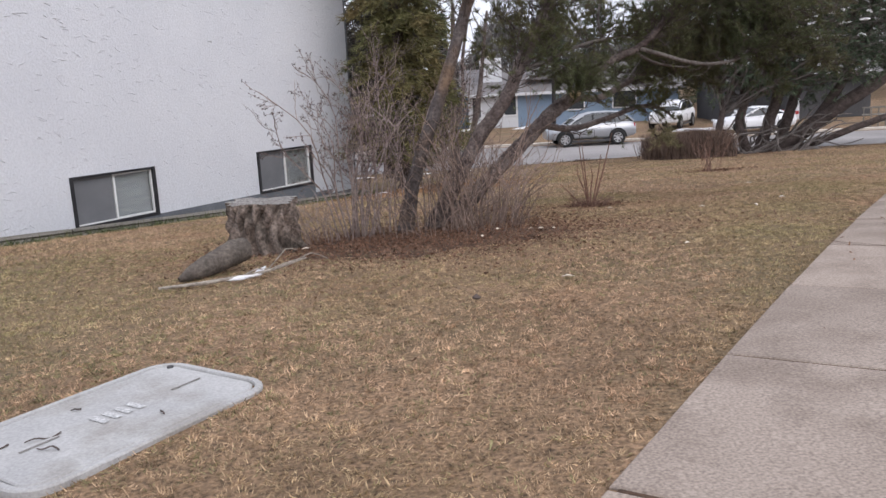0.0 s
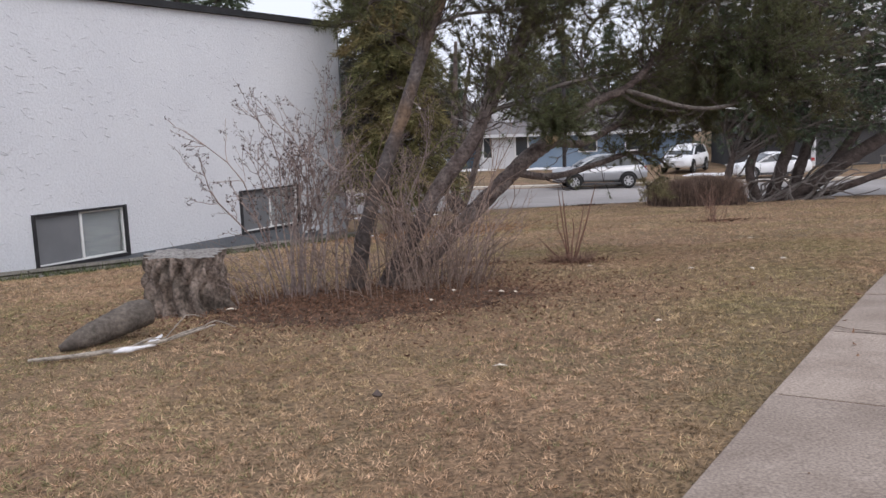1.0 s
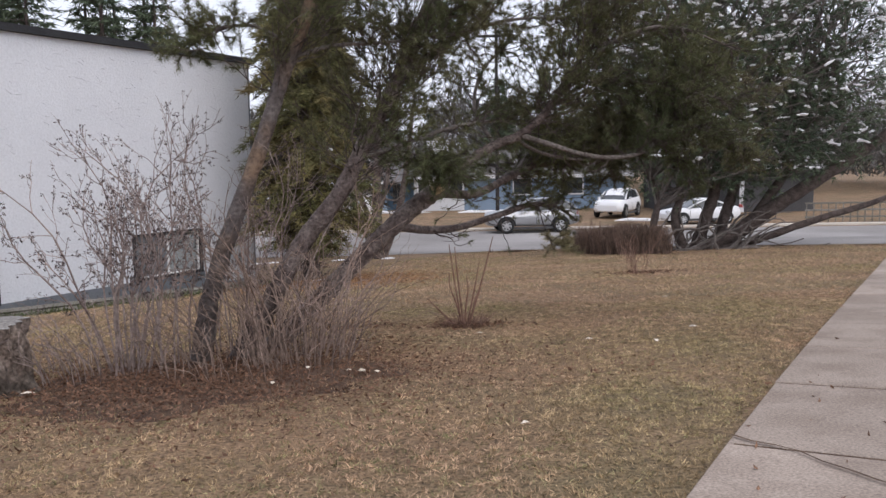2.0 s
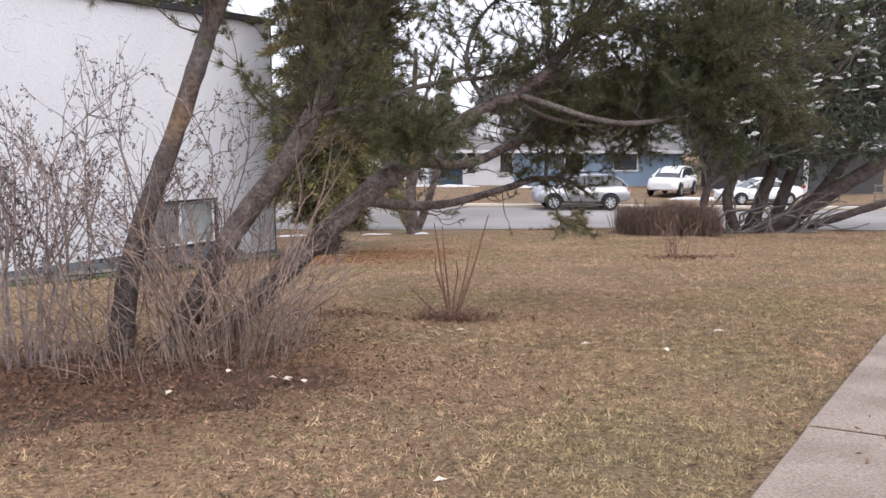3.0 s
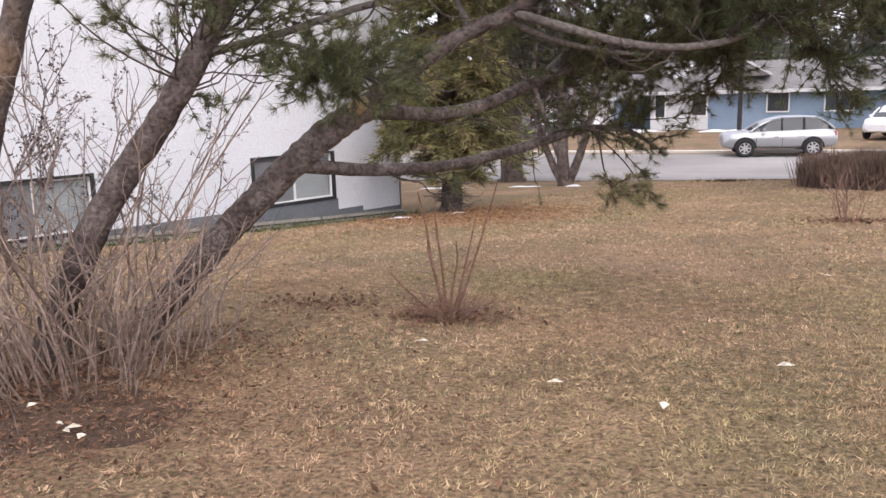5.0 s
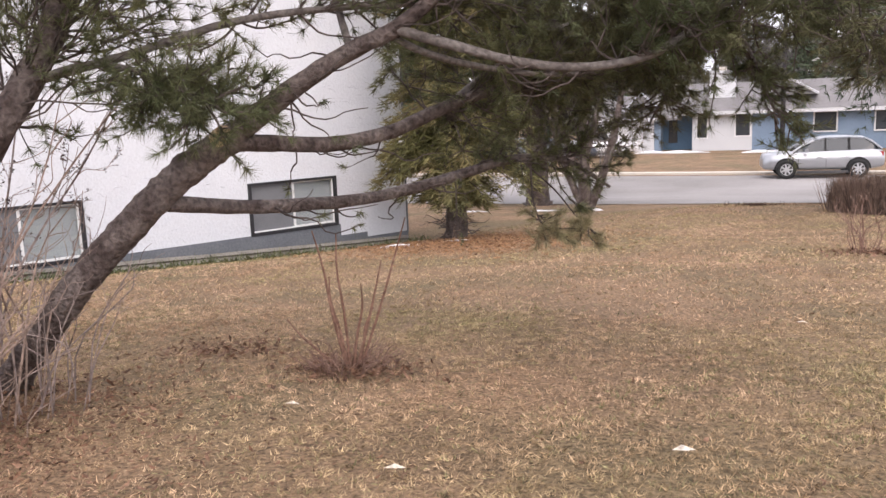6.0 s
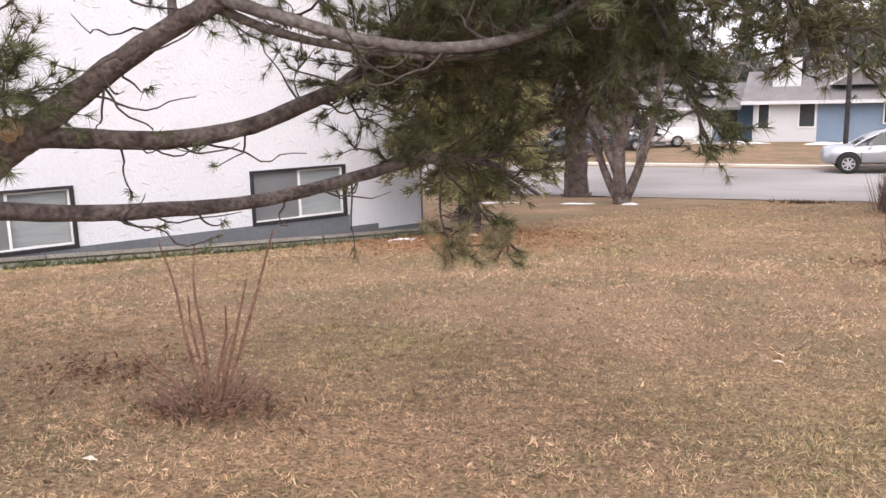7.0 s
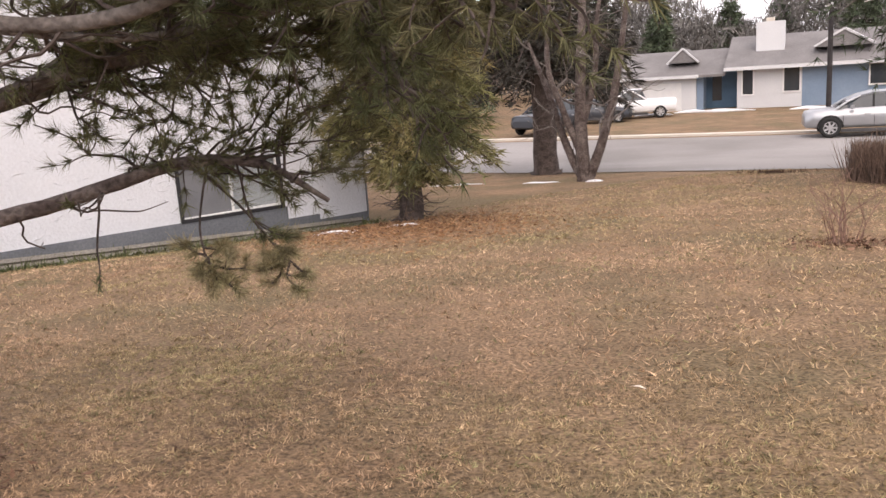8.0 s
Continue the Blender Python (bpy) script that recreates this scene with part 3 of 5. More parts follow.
def pine_sprays(wood, green, roots, ways, lengths, needles=34, nlen=0.078, nwid=0.0029, subs=3):
    """Twigs with bottle-brush ends."""
    for r, w, l in zip(roots, ways, lengths):
        w = unit(w)
        end = r + w * l + (0, 0, 0.12 * l)
        c = fork_curve(r, end, -0.06 * l, 5, 0.05)
        wood.tube(c, (0.0065, 0.002), 4, cap=False)
        pts, dirs = [], []
        for q in np.linspace(0.62, 1.0, max(3, int(l / 0.085))):
            i = min(int(q * (len(c) - 1)), len(c) - 2)
            pts.append(c[i])
            dirs.append(c[i + 1] - c[i])
        for k in range(subs):
            q = rng.uniform(0.25, 0.95)
            i = min(int(q * (len(c) - 1)), len(c) - 2)
            sw_ = unit(w * 0.7 + rng.normal(size=3) * 0.6 + (0, 0, 0.15))
            sl = l * rng.uniform(0.25, 0.5)
            e = c[i] + sw_ * sl
            wood.tube(fork_curve(c[i], e, 0, 4, 0.04), (0.004, 0.0015), 3, cap=False)
            for m_ in np.linspace(0.6, 1, max(2, int(sl / 0.08))):
                pts.append(c[i] + sw_ * sl * m_)
                dirs.append(sw_)
        tufts(green, np.array(pts), np.array(dirs), needles, nlen, nwid, 1.0)


pine = thing("leaning_pine", (0.2, 9.5, gz(0.2, 9.5)), "leaning pine with three bent trunks and low sweeping limbs", "tree")
TRUNKS = [
    ("bark_peel", [(-0.12, 9.32, 0.10), (-0.05, 9.25, 0.45), (0.06, 9.18, 0.85), (0.25, 9.18, 1.35), (0.44, 9.22, 1.85), (0.63, 9.27, 2.4), (0.88, 9.3, 3.0), (1.2, 9.35, 3.9), (1.5, 9.5, 5.2)], (0.095, 0.072, 0.064, 0.06, 0.056, 0.05, 0.042, 0.02)),
    ("bark", [(0.12, 9.5, 0.08), (0.3, 9.42, 0.42), (0.47, 9.42, 0.72), (0.68, 9.52, 1.1), (0.97, 9.58, 1.47), (1.17, 9.75, 1.88), (1.45, 9.82, 2.4), (1.75, 9.9, 3.05), (2.3, 10.0, 4.0), (2.7, 10.2, 5.4)], (0.105, 0.082, 0.072, 0.068, 0.063, 0.058, 0.05, 0.025)),
    ("bark", [(0.20, 10.08, 0.02), (0.42, 10.06, 0.26), (0.64, 10.04, 0.48), (0.93, 10.05, 0.77), (1.23, 10.1, 1.05), (1.50, 10.19, 1.3), (1.75, 10.27, 1.47)], (0.11, 0.088, 0.082, 0.08, 0.078, 0.078, 0.074)),
]
for key, pts, rad in TRUNKS:
    part("trunk", Soup().tube(spline(pts, 60), rad, 16, 0.11), M[key], pine, smooth=True)
BOUGHS = [
    ([(1.72, 10.26, 1.45), (1.86, 10.38, 1.58), (2.03, 10.48, 1.72), (2.27, 10.56, 1.86), (2.5, 10.58, 1.95), (2.72, 10.66, 2.13), (3.0, 10.8, 2.5), (3.3, 11.0, 3.1), (3.5, 11.3, 3.9)], (0.066, 0.048, 0.038, 0.029, 0.012), "bark"),
    ([(1.74, 10.27, 1.45), (1.88, 10.47, 1.43), (2.06, 10.75, 1.41), (2.25, 11.05, 1.46), (2.49, 11.25, 1.58), (2.74, 11.45, 1.67), (3.1, 11.75, 1.70), (3.5, 12.1, 1.8)], (0.046, 0.042, 0.038, 0.03, 0.012), "bark"),
    ([(1.42, 10.18, 1.16), (1.6, 10.55, 1.10), (1.76, 10.9, 1.07), (1.95, 11.3, 1.06), (2.2, 11.55, 1.11), (2.45, 11.65, 1.18), (2.72, 11.8, 1.25), (3.0, 11.95, 1.22), (3.25, 12.05, 1.05)], (0.04, 0.038, 0.034, 0.028, 0.01), "bark"),
    ([(2.5, 10.58, 1.95), (2.78, 10.6, 1.86), (3.1, 10.68, 1.765), (3.4, 10.76, 1.735), (3.68, 10.82, 1.785), (3.9, 10.95, 1.96), (4.1, 11.05, 2.22), (4.25, 11.2, 2.6)], (0.025, 0.022, 0.020, 0.017, 0.010), "grey_branch"),
    ([(2.45, 10.57, 1.93), (2.62, 10.75, 1.83), (2.85, 11.0, 1.76), (3.2, 11.2, 1.72), (3.6, 11.5, 1.8)], (0.018, 0.016, 0.008), "grey_branch"),
    ([(0.66, 9.28, 2.5), (0.95, 9.5, 2.62), (1.4, 9.6, 2.66), (2.0, 9.7, 2.75)], (0.018, 0.014, 0.006), "grey_branch"),
    ([(1.1, 9.7, 1.75), (1.45, 9.95, 1.86), (1.9, 10.3, 2.02), (2.4, 10.9, 2.1), (2.8, 11.4, 2.1)], (0.022, 0.018, 0.008), "grey_branch"),
    ([(3.88, 10.93, 1.95), (4.15, 10.8, 2.02), (4.4, 10.68, 1.92), (4.58, 10.6, 1.72)], (0.014, 0.012, 0.005), "grey_branch"),
    ([(2.95, 10.78, 2.44), (3.3, 10.9, 2.5), (3.8, 10.85, 2.4), (4.4, 10.7, 2.25)], (0.016, 0.013, 0.006), "grey_branch"),
    ([(3.2, 10.93, 2.9), (3.5, 11.2, 2.4), (3.7, 11.7, 2.1), (3.75, 12.2, 1.8)], (0.016, 0.013, 0.006), "grey_branch"),
    ([(1.1, 9.7, 1.75), (1.4, 9.8, 1.82), (1.7, 9.9, 1.74), (1.95, 9.95, 1.6)], (0.016, 0.013, 0.006), "grey_branch"),
    ([(3.0, 10.8, 2.48), (3.35, 11.2, 2.25), (3.55, 11.7, 1.9), (3.6, 12.0, 1.5)], (0.014, 0.012, 0.005), "grey_branch"),
    ([(1.45, 9.82, 2.4), (1.85, 10.1, 2.72), (2.35, 10.5, 2.95), (3.0, 10.9, 3.05)], (0.024, 0.02, 0.008), "grey_branch"),
    ([(1.75, 9.9, 3.05), (2.2, 10.2, 3.25), (2.8, 10.6, 3.55), (3.5, 10.8, 3.6)], (0.022, 0.018, 0.008), "grey_branch"),
    ([(3.0, 10.8, 2.5), (3.4, 10.65, 2.8), (3.9, 10.65, 2.9), (4.6, 10.9, 2.7)], (0.02, 0.016, 0.007), "grey_branch"),
    ([(2.27, 10.56, 1.86), (2.1, 10.8, 2.2), (2.2, 11.1, 2.6), (2.6, 11.4, 3.0)], (0.02, 0.016, 0.007), "grey_branch"),
    ([(3.3, 11.0, 3.1), (3.9, 11.3, 3.0), (4.5, 11.7, 2.75), (5.0, 12.0, 2.4)], (0.02, 0.016, 0.007), "grey_branch"),
    ([(2.49, 11.25, 1.58), (2.8, 11.7, 1.9), (3.2, 12.2, 2.1), (3.6, 12.6, 2.0)], (0.022, 0.018, 0.007), "grey_branch"),
    ([(2.25, 11.05, 1.46), (2.5, 11.6, 1.62), (2.7, 12.2, 1.75), (2.9, 12.7, 1.7)], (0.02, 0.016, 0.006), "grey_branch"),
    ([(3.9, 10.95, 1.97), (4.02, 11.0, 1.86), (4.12, 11.05, 1.66), (4.2, 11.05, 1.44)], (0.011, 0.008, 0.004), "grey_branch"),
    ([(0.7, 9.28, 2.6), (0.4, 9.3, 2.75), (0.1, 9.3, 2.72), (-0.12, 9.35, 2.62)], (0.014, 0.011, 0.005), "grey_branch"),
]
for pts, rad, key in BOUGHS:
    part("limb", Soup().tube(spline(pts, 34), rad, 10, 0.08), M[key], pine, smooth=True)
part("pruned_stub", Soup().tube([(1.72, 10.22, 1.47), (1.76, 10.19, 1.49), (1.785, 10.165, 1.50)], (0.05, 0.042, 0.038), 10, 0.04), M["fresh_cut"], pine, "pale sawn-off branch stub")
wood, green = Soup(), Soup()


dry = Soup()


def dress(pts, t0, t1, count, reach, updown=0.25, into=None, **kw):
    c = spline(pts, 60)
    idx = (rng.uniform(t0, t1, count) * 58).astype(int)
    d = unit(c[idx + 1] - c[idx])
    side = rng.normal(size=(count, 3)) * (1, 1, 0.6)
    pine_sprays(wood, into or green, c[idx], unit(d * 0.9 + side + (0, 0, updown)), rng.uniform(*reach, count), **kw)


dress(TRUNKS[0][1], 0.60, 1.0, 110, (0.35, 0.95))
dress(TRUNKS[1][1], 0.48, 1.0, 170, (0.35, 0.95))
dress(BOUGHS[0][0], 0.60, 1.0, 100, (0.3, 0.9))
dress(BOUGHS[1][0], 0.62, 1.0, 75, (0.25, 0.65))
dress(BOUGHS[2][0], 0.66, 0.95, 26, (0.2, 0.5), 0.3)
dress(BOUGHS[3][0], 0.66, 1.0, 110, (0.25, 0.7), -0.1)
dress(BOUGHS[7][0], 0.2, 1.0, 90, (0.12, 0.38), -0.3, needles=26, nlen=0.055, nwid=0.003)
dress(BOUGHS[8][0], 0.3, 1.0, 110, (0.2, 0.5), -0.35, needles=26, nlen=0.055, nwid=0.003)
dress(BOUGHS[9][0], 0.3, 1.0, 75, (0.2, 0.5), -0.1)
dress(BOUGHS[10][0], 0.45, 1.0, 60, (0.15, 0.4), 0.0)
dress(BOUGHS[11][0], 0.3, 1.0, 60, (0.2, 0.45), -0.1)
dress(BOUGHS[3][0], 0.5, 0.9, 40, (0.2, 0.45), 0.6)
dress(BOUGHS[12][0], 0.15, 1.0, 34, (0.3, 0.75))
dress(BOUGHS[13][0], 0.15, 1.0, 34, (0.3, 0.8))
dress(BOUGHS[14][0], 0.25, 1.0, 40, (0.25, 0.65), 0.05)
dress(BOUGHS[15][0], 0.25, 1.0, 34, (0.25, 0.7))
dress(BOUGHS[16][0], 0.3, 1.0, 40, (0.25, 0.65), -0.05)
dress(BOUGHS[17][0], 0.2, 1.0, 45, (0.25, 0.6), 0.0)
dress(BOUGHS[18][0], 0.2, 1.0, 32, (0.25, 0.6), 0.0)
dress(BOUGHS[19][0], 0.35, 1.0, 26, (0.12, 0.3), -0.2, needles=26, nlen=0.06)
dress(BOUGHS[20][0], 0.3, 1.0, 34, (0.15, 0.4), 0.15)
dress(BOUGHS[4][0], 0.5, 1.0, 30, (0.25, 0.55))
dress(BOUGHS[5][0], 0.5, 1.0, 30, (0.25, 0.55))
dress(BOUGHS[6][0], 0.45, 1.0, 40, (0.25, 0.55))
# hanging bough end
for hang in ([(2.75, 11.82, 1.24), (2.95, 11.85, 1.05), (3.08, 11.88, 0.88), (3.2, 11.88, 0.78)], [(2.8, 11.84, 1.24), (2.85, 11.7, 1.02), (2.9, 11.65, 0.9), (2.95, 11.62, 0.84)]):
    wood.tube(spline(hang, 14), (0.007, 0.003), 4, cap=False)
    dress(hang, 0.6, 1.0, 9, (0.08, 0.2), 0.0, into=dry, nlen=0.07, nwid=0.0032)
dress(TRUNKS[1][1], 0.55, 1.0, 80, (0.4, 1.1))
dress(BOUGHS[0][0], 0.65, 1.0, 70, (0.4, 1.1), 0.5)
# sparse dead twigs with a few tufts under the limbs
for pts, rad, key in BOUGHS[:4]:
    c = spline(pts, 60)
    for k in range(15):
        i = rng.integers(8, 50)
        d = unit(rng.normal(size=3) * (1, 1, 0.5) + (0.3, 0.1, -0.15))
        l = rng.uniform(0.15, 0.55)
        q = fork_curve(c[i], c[i] + d * l, -0.05, 6, 0.035)
        wood.tube(q, (0.006, 0.002), 4, cap=False)
        if rng.random() < 0.45:
            tufts(green, q[-2:], np.array([d, d]), 22, 0.06, 0.0045, 1.2)
tagged(part("brushwood", wood, M["dark_bark"], pine), kind="stuff")
tagged(part("dry_foliage", dry, M["dry_needle"], pine, "yellowing needles on the hanging bough end"), kind="stuff")
tagged(part("foliage", green, M["needle"], pine, "dull green needle tufts"), kind="stuff")


# ---- shrubs ----
def canes(soup, cx, cy, count, spread, height, lean, radius, bend=0.5, twigs=3, buds=None, bud_n=0, single=None):
    for k in range(count):
        a, r = rng.uniform(0, 6.283), spread * math.sqrt(rng.uniform(0, 1))
        x, y = cx + r * math.cos(a), cy + r * math.sin(a)
        h = height * rng.uniform(0.55, 1.1)
        out = lean * rng.uniform(0.2, 1.2)
        dx, dy = math.cos(a) * out + rng.normal() * 0.1, math.sin(a) * out + rng.normal() * 0.1
        z = gz(x, y)
        c = spline([(x, y, z - 0.02), (x + dx * 0.25 * h, y + dy * 0.25 * h, z + 0.4 * h), (x + dx * 0.6 * h + rng.normal() * bend * 0.3, y + dy * 0.6 * h + rng.normal() * bend * 0.3, z + 0.75 * h), (x + dx * h, y + dy * h, z + h)], 9)
        if single:
            single(Soup().tube(c, (radius, radius * 0.75, radius * 0.3), 5, cap=False))
        else:
            soup.tube(c, (radius, radius * 0.75, radius * 0.3), 4, cap=False)
        for j in range(twigs):
            i = rng.integers(3, 8)
            l = h * rng.uniform(0.12, 0.3)
            d = unit(unit(c[i + 0] - c[i - 1]) + rng.normal(size=3) * 0.4)
            q = fork_curve(c[i], c[i] + d * l + (0, 0, 0.12 * l), -0.03 * l, 5, 0.05)
            soup.tube(q, (radius * 0.45, radius * 0.2), 3, cap=False)
            ends = [q]
            if buds is not None:
                for k2 in range(3):
                    i2 = rng.integers(3, len(q) - 1)
                    d2 = unit(d + rng.normal(size=3) * 0.55)
                    q2 = fork_curve(q[i2], q[i2] + d2 * l * rng.uniform(0.25, 0.5), 0.0, 3, 0.05)
                    soup.tube(q2, (radius * 0.25, radius * 0.14), 3, cap=False)
                    ends.append(q2)
                for e in ends:
                    for m_ in range(bud_n):
                        p = e[rng.integers(len(e) // 2, len(e))] + rng.normal(size=3) * 0.008
                        blades(buds, p + rng.normal(size=(4, 3)) * 0.005, rng.normal(size=(4, 3)), rng.uniform(0.009, 0.017, 4), np.full(4, 0.011))


def shrub(name, label, cx, cy, layers, key="twig", category="shrub", bud_n=0, bend=0.4):
    ob = thing(name, (cx, cy, gz(cx, cy)), label, category)
    st, bu = Soup(), Soup()
    for ox, oy, count, spread, height, lean, radius, twigs in layers:
        canes(st, cx + ox, cy + oy, count, spread, height, lean, radius, bend=bend, twigs=twigs, buds=bu if bud_n and height > 1.2 else None, bud_n=bud_n,
              single=(lambda s_: part("cane", s_, M[key], ob)) if radius > 0.0058 else None)
    tagged(part("brushwood", st, M[key], ob), kind="stuff")
    if bud_n:
        tagged(part("seed_spray", bu, M["bud"], ob, "dark dried seed heads"), kind="stuff")
    return ob


shrub("bare_shrub", "dense leafless shrub with thin pinkish canes", 0.55, 9.0, [(0.15, 0.1, 24, 0.40, 0.95, 0.7, 0.0068, 5), (0.2, 0.1, 12, 0.40, 1.5, 0.5, 0.0066, 6), (0.15, 0.1, 40, 0.42, 0.75, 0.8, 0.0045, 4), (-0.4, 0.0, 17, 0.5, 0.8, 0.75, 0.0062, 5), (-0.4, 0.0, 26, 0.5, 0.6, 0.8, 0.004, 4), (0.1, 0.5, 16, 0.45, 1.0, 0.7, 0.0062, 5), (0.1, -0.1, 40, 0.75, 0.35, 1.0, 0.0035, 3)], key="cane")
shrub("tall_bare_shrub", "tall leafless shrub with spreading twigs and seed heads", -0.62, 9.0, [(0.05, 0.0, 17, 0.22, 1.7, 0.42, 0.0088, 9), (0.35, 0.25, 9, 0.28, 1.65, 0.45, 0.0082, 9), (-0.2, 0, 50, 0.55, 0.5, 0.9, 0.004, 3)], bud_n=2)
shrub("tall_bare_shrub", "tall leafless shrub with spreading twigs and seed heads", 0.2, 9.75, [(-0.1, 0.0, 12, 0.4, 1.8, 0.45, 0.0078, 9), (0.5, 0.0, 40, 0.4, 0.85, 0.6, 0.0045, 4)], bud_n=2)
clump = shrub("sapling_clump", "small clump of thin bare upright shoots in the lawn", 1.98, 10.92, [(0, 0, 110, 0.24, 0.14, 1.0, 0.0035, 1)], key="red_twig", bend=0.1)
for aside, high in ((-0.15, 0.84), (-0.05, 0.80), (-0.10, 0.55), (0.06, 0.5), (0.17, 0.64), (0.30, 0.88), (-0.32, 0.32), (0.13, 0.4)):
    back = rng.uniform(-0.14, 0.14)
    foot = np.array((1.98, 10.92, gz(1.98, 10.92) - 0.02)) + (0.12 * aside, 0.05 * aside, 0)
    way = np.array((0.93, 0.37, 0)) * aside + np.array((-0.37, 0.93, 0)) * back
    shoot = spline([foot, foot + way * 0.45 + (0, 0, high * 0.42), foot + way * 0.78 + rng.normal(size=3) * 0.012 + (0, 0, high * 0.75), foot + way + (0, 0, high)], 12)
    part("cane", Soup().tube(shoot, (0.0095, 0.0075, 0.0035), 6, cap=False), M["shoot"], clump)
shrub("bare_shrub", "small bare reddish shrub in the lawn", 5.3, 18.0, [(0, 0, 20, 0.16, 0.75, 0.6, 0.006, 3)], key="red_twig")
litter = Soup()


def litter_at(cx, cy, rx, ry, n, size):
    x, y = cx + rx * 0.5 * rng.normal(size=n), cy + ry * 0.5 * rng.normal(size=n)
    p = np.stack([x, y, ground_z(x, y) + 0.015 + rng.uniform(0, 0.02, n)], 1)
    e, f = rng.normal(size=(n, 3)) * (1, 1, 0.3), rng.normal(size=(n, 3)) * (1, 1, 0.3)
    s_ = rng.uniform(0.5, 1.2, (n, 1)) * size
    v = np.stack([p - unit(e) * s_, p + unit(f) * s_ * 0.5, p + unit(e) * s_ + (0, 0, 0.008), p - unit(f) * s_ * 0.5], 1).reshape(-1, 3)
    litter.add(v, np.arange(4 * n).reshape(-1, 4))


litter_at(0.1, 8.5, 2.1, 1.5, 13000, 0.018)
litter_at(0.7, 9.8, 1.0, 0.8, 700, 0.024)
litter_at(1.98, 10.88, 0.42, 0.26, 420, 0.028)
litter_at(0.9, 11.2, 0.55, 0.4, 420, 0.024)
litter_at(5.3, 18.0, 0.7, 0.5, 260, 0.04)
litter_at(-1.0, 20.2, 2.2, 1.8, 2600, 0.032)
litter_at(3.0, 8.5, 4.5, 5.0, 330, 0.02)
solo("leaf_litter", litter, M["leaf"], "brown dead leaves under the shrubs and trees", "leaf litter", "stuff")


fallen = Soup()
n = 5000
fx, fy = -0.4 + 1.1 * rng.normal(size=n), 19.7 + 1.2 * rng.normal(size=n)
ok = ((np.stack([fx, fy], 1) - W0) @ WN) > 0.9
fx, fy = fx[ok], fy[ok]
n = len(fx)
blades(fallen, np.stack([fx, fy, ground_z(fx, fy) + 0.028], 1), rng.normal(size=(n, 3)) * (1, 1, 0.25) + (0, 0, 0.1), rng.uniform(0.05, 0.12, n), rng.uniform(0.008, 0.018, n))
solo("needle_litter", fallen, M["rust"], "rust-coloured fallen needles round the cedar", "needle litter", "stuff")


def bed_sheet(u, v):
    a = u * 2 * np.pi
    r = v * (1 + 0.10 * np.sin(3 * a + 1) + 0.07 * np.sin(7 * a) + 0.05 * np.sin(13 * a + 2))
    x, y = 0.1 + 2.1 * r * np.cos(a), 8.5 + 1.55 * r * np.sin(a)
    return x, y, ground_z(x, y) + lumps(x, y) + 0.012 - 0.05 * v ** 3


solo("mulch_bed", Soup().grid(bed_sheet, 90, 20), M["duff"], "bare brown leaf mould under the shrubs", "soil", "structure", smooth=True)

# ---- stump, log and fallen branches ----
STUMP = (-1.33, 8.4, gz(-1.33, 8.4) - 0.04)


def stump_sheet(u, v):
    a = u * 2 * np.pi
    flare = 0.302 + 0.06 * np.exp(-v * 4)
    ridge = 0.055 * np.abs(np.sin(7 * a + 2.2 * np.sin(v * 4))) + 0.026 * np.sin(19 * a + 5 * v + 1.5 * np.sin(3 * a)) + 0.018 * np.sin(7 * a + 11 * v) - 0.045
    root = 0.07 * np.exp(-v * 6) * np.maximum(0, np.sin(5 * a + 0.6))
    r = flare + ridge * (1 - 0.3 * v) + root
    return STUMP[0] + r * np.cos(a), STUMP[1] + r * np.sin(a), STUMP[2] + 0.53 * v + 0.012 * np.sin(3 * a) * v


stump = thing("tree_stump", (STUMP[0], STUMP[1], gz(STUMP[0], STUMP[1])), "old grey tree stump with deeply ridged bark", "stump")
part("bark", Soup().grid(stump_sheet, 260, 40), M["stump"], stump, smooth=True)


def stump_top(u, v):
    a = u * 2 * np.pi
    x, y, z = stump_sheet(u, np.ones_like(v))
    return STUMP[0] + (x - STUMP[0]) * v, STUMP[1] + (y - STUMP[1]) * v, z - 0.012 * (1 - v) + 0.002 * np.sin(40 * v)


part("cut_top", Soup().grid(stump_top, 260, 20), M["grey_cut"], stump, "weathered flat sawn top")
log_pts = spline([(-1.58, 6.89, gz(-1.58, 6.89) + 0.03), (-1.48, 6.99, gz(-1.48, 6.99) + 0.07), (-1.36, 7.15, gz(-1.36, 7.15) + 0.12), (-1.27, 7.3, gz(-1.27, 7.3) + 0.16), (-1.21, 7.39, gz(-1.21, 7.39) + 0.17)], 18)
log_ = thing("fallen_log", log_pts[3], "short dark weathered log leaning on the stump", "log")
part("log_bark", Soup().tube(log_pts, (0.02, 0.055, 0.078, 0.09, 0.10, 0.10, 0.09), 18, 0.05), M["log"], log_, smooth=True)
stick = Soup()
sp_ = spline([(-1.63, 6.62, gz(-1.63, 6.62) + 0.02), (-1.27, 6.69, gz(-1.27, 6.69) + 0.03), (-0.91, 6.89, gz(-0.91, 6.89) + 0.05), (-0.68, 7.25, gz(-0.68, 7.25) + 0.08)], 24)
stick.tube(sp_, (0.010, 0.016, 0.012, 0.006), 8, 0.1)
stick.tube(fork_curve(sp_[12], sp_[12] + (0.35, 0.3, 0.12), 0.02, 5, 0.06), (0.008, 0.003), 5, 0.1)
stick.tube(fork_curve(sp_[16], sp_[16] + (0.42, 0.12, 0.05), 0.03, 5, 0.06), (0.007, 0.003), 5, 0.1)
solo("fallen_branch", stick, M["cut_wood"], "long pale bare branch lying by the stump", "branch", smooth=True)
sn = Soup()
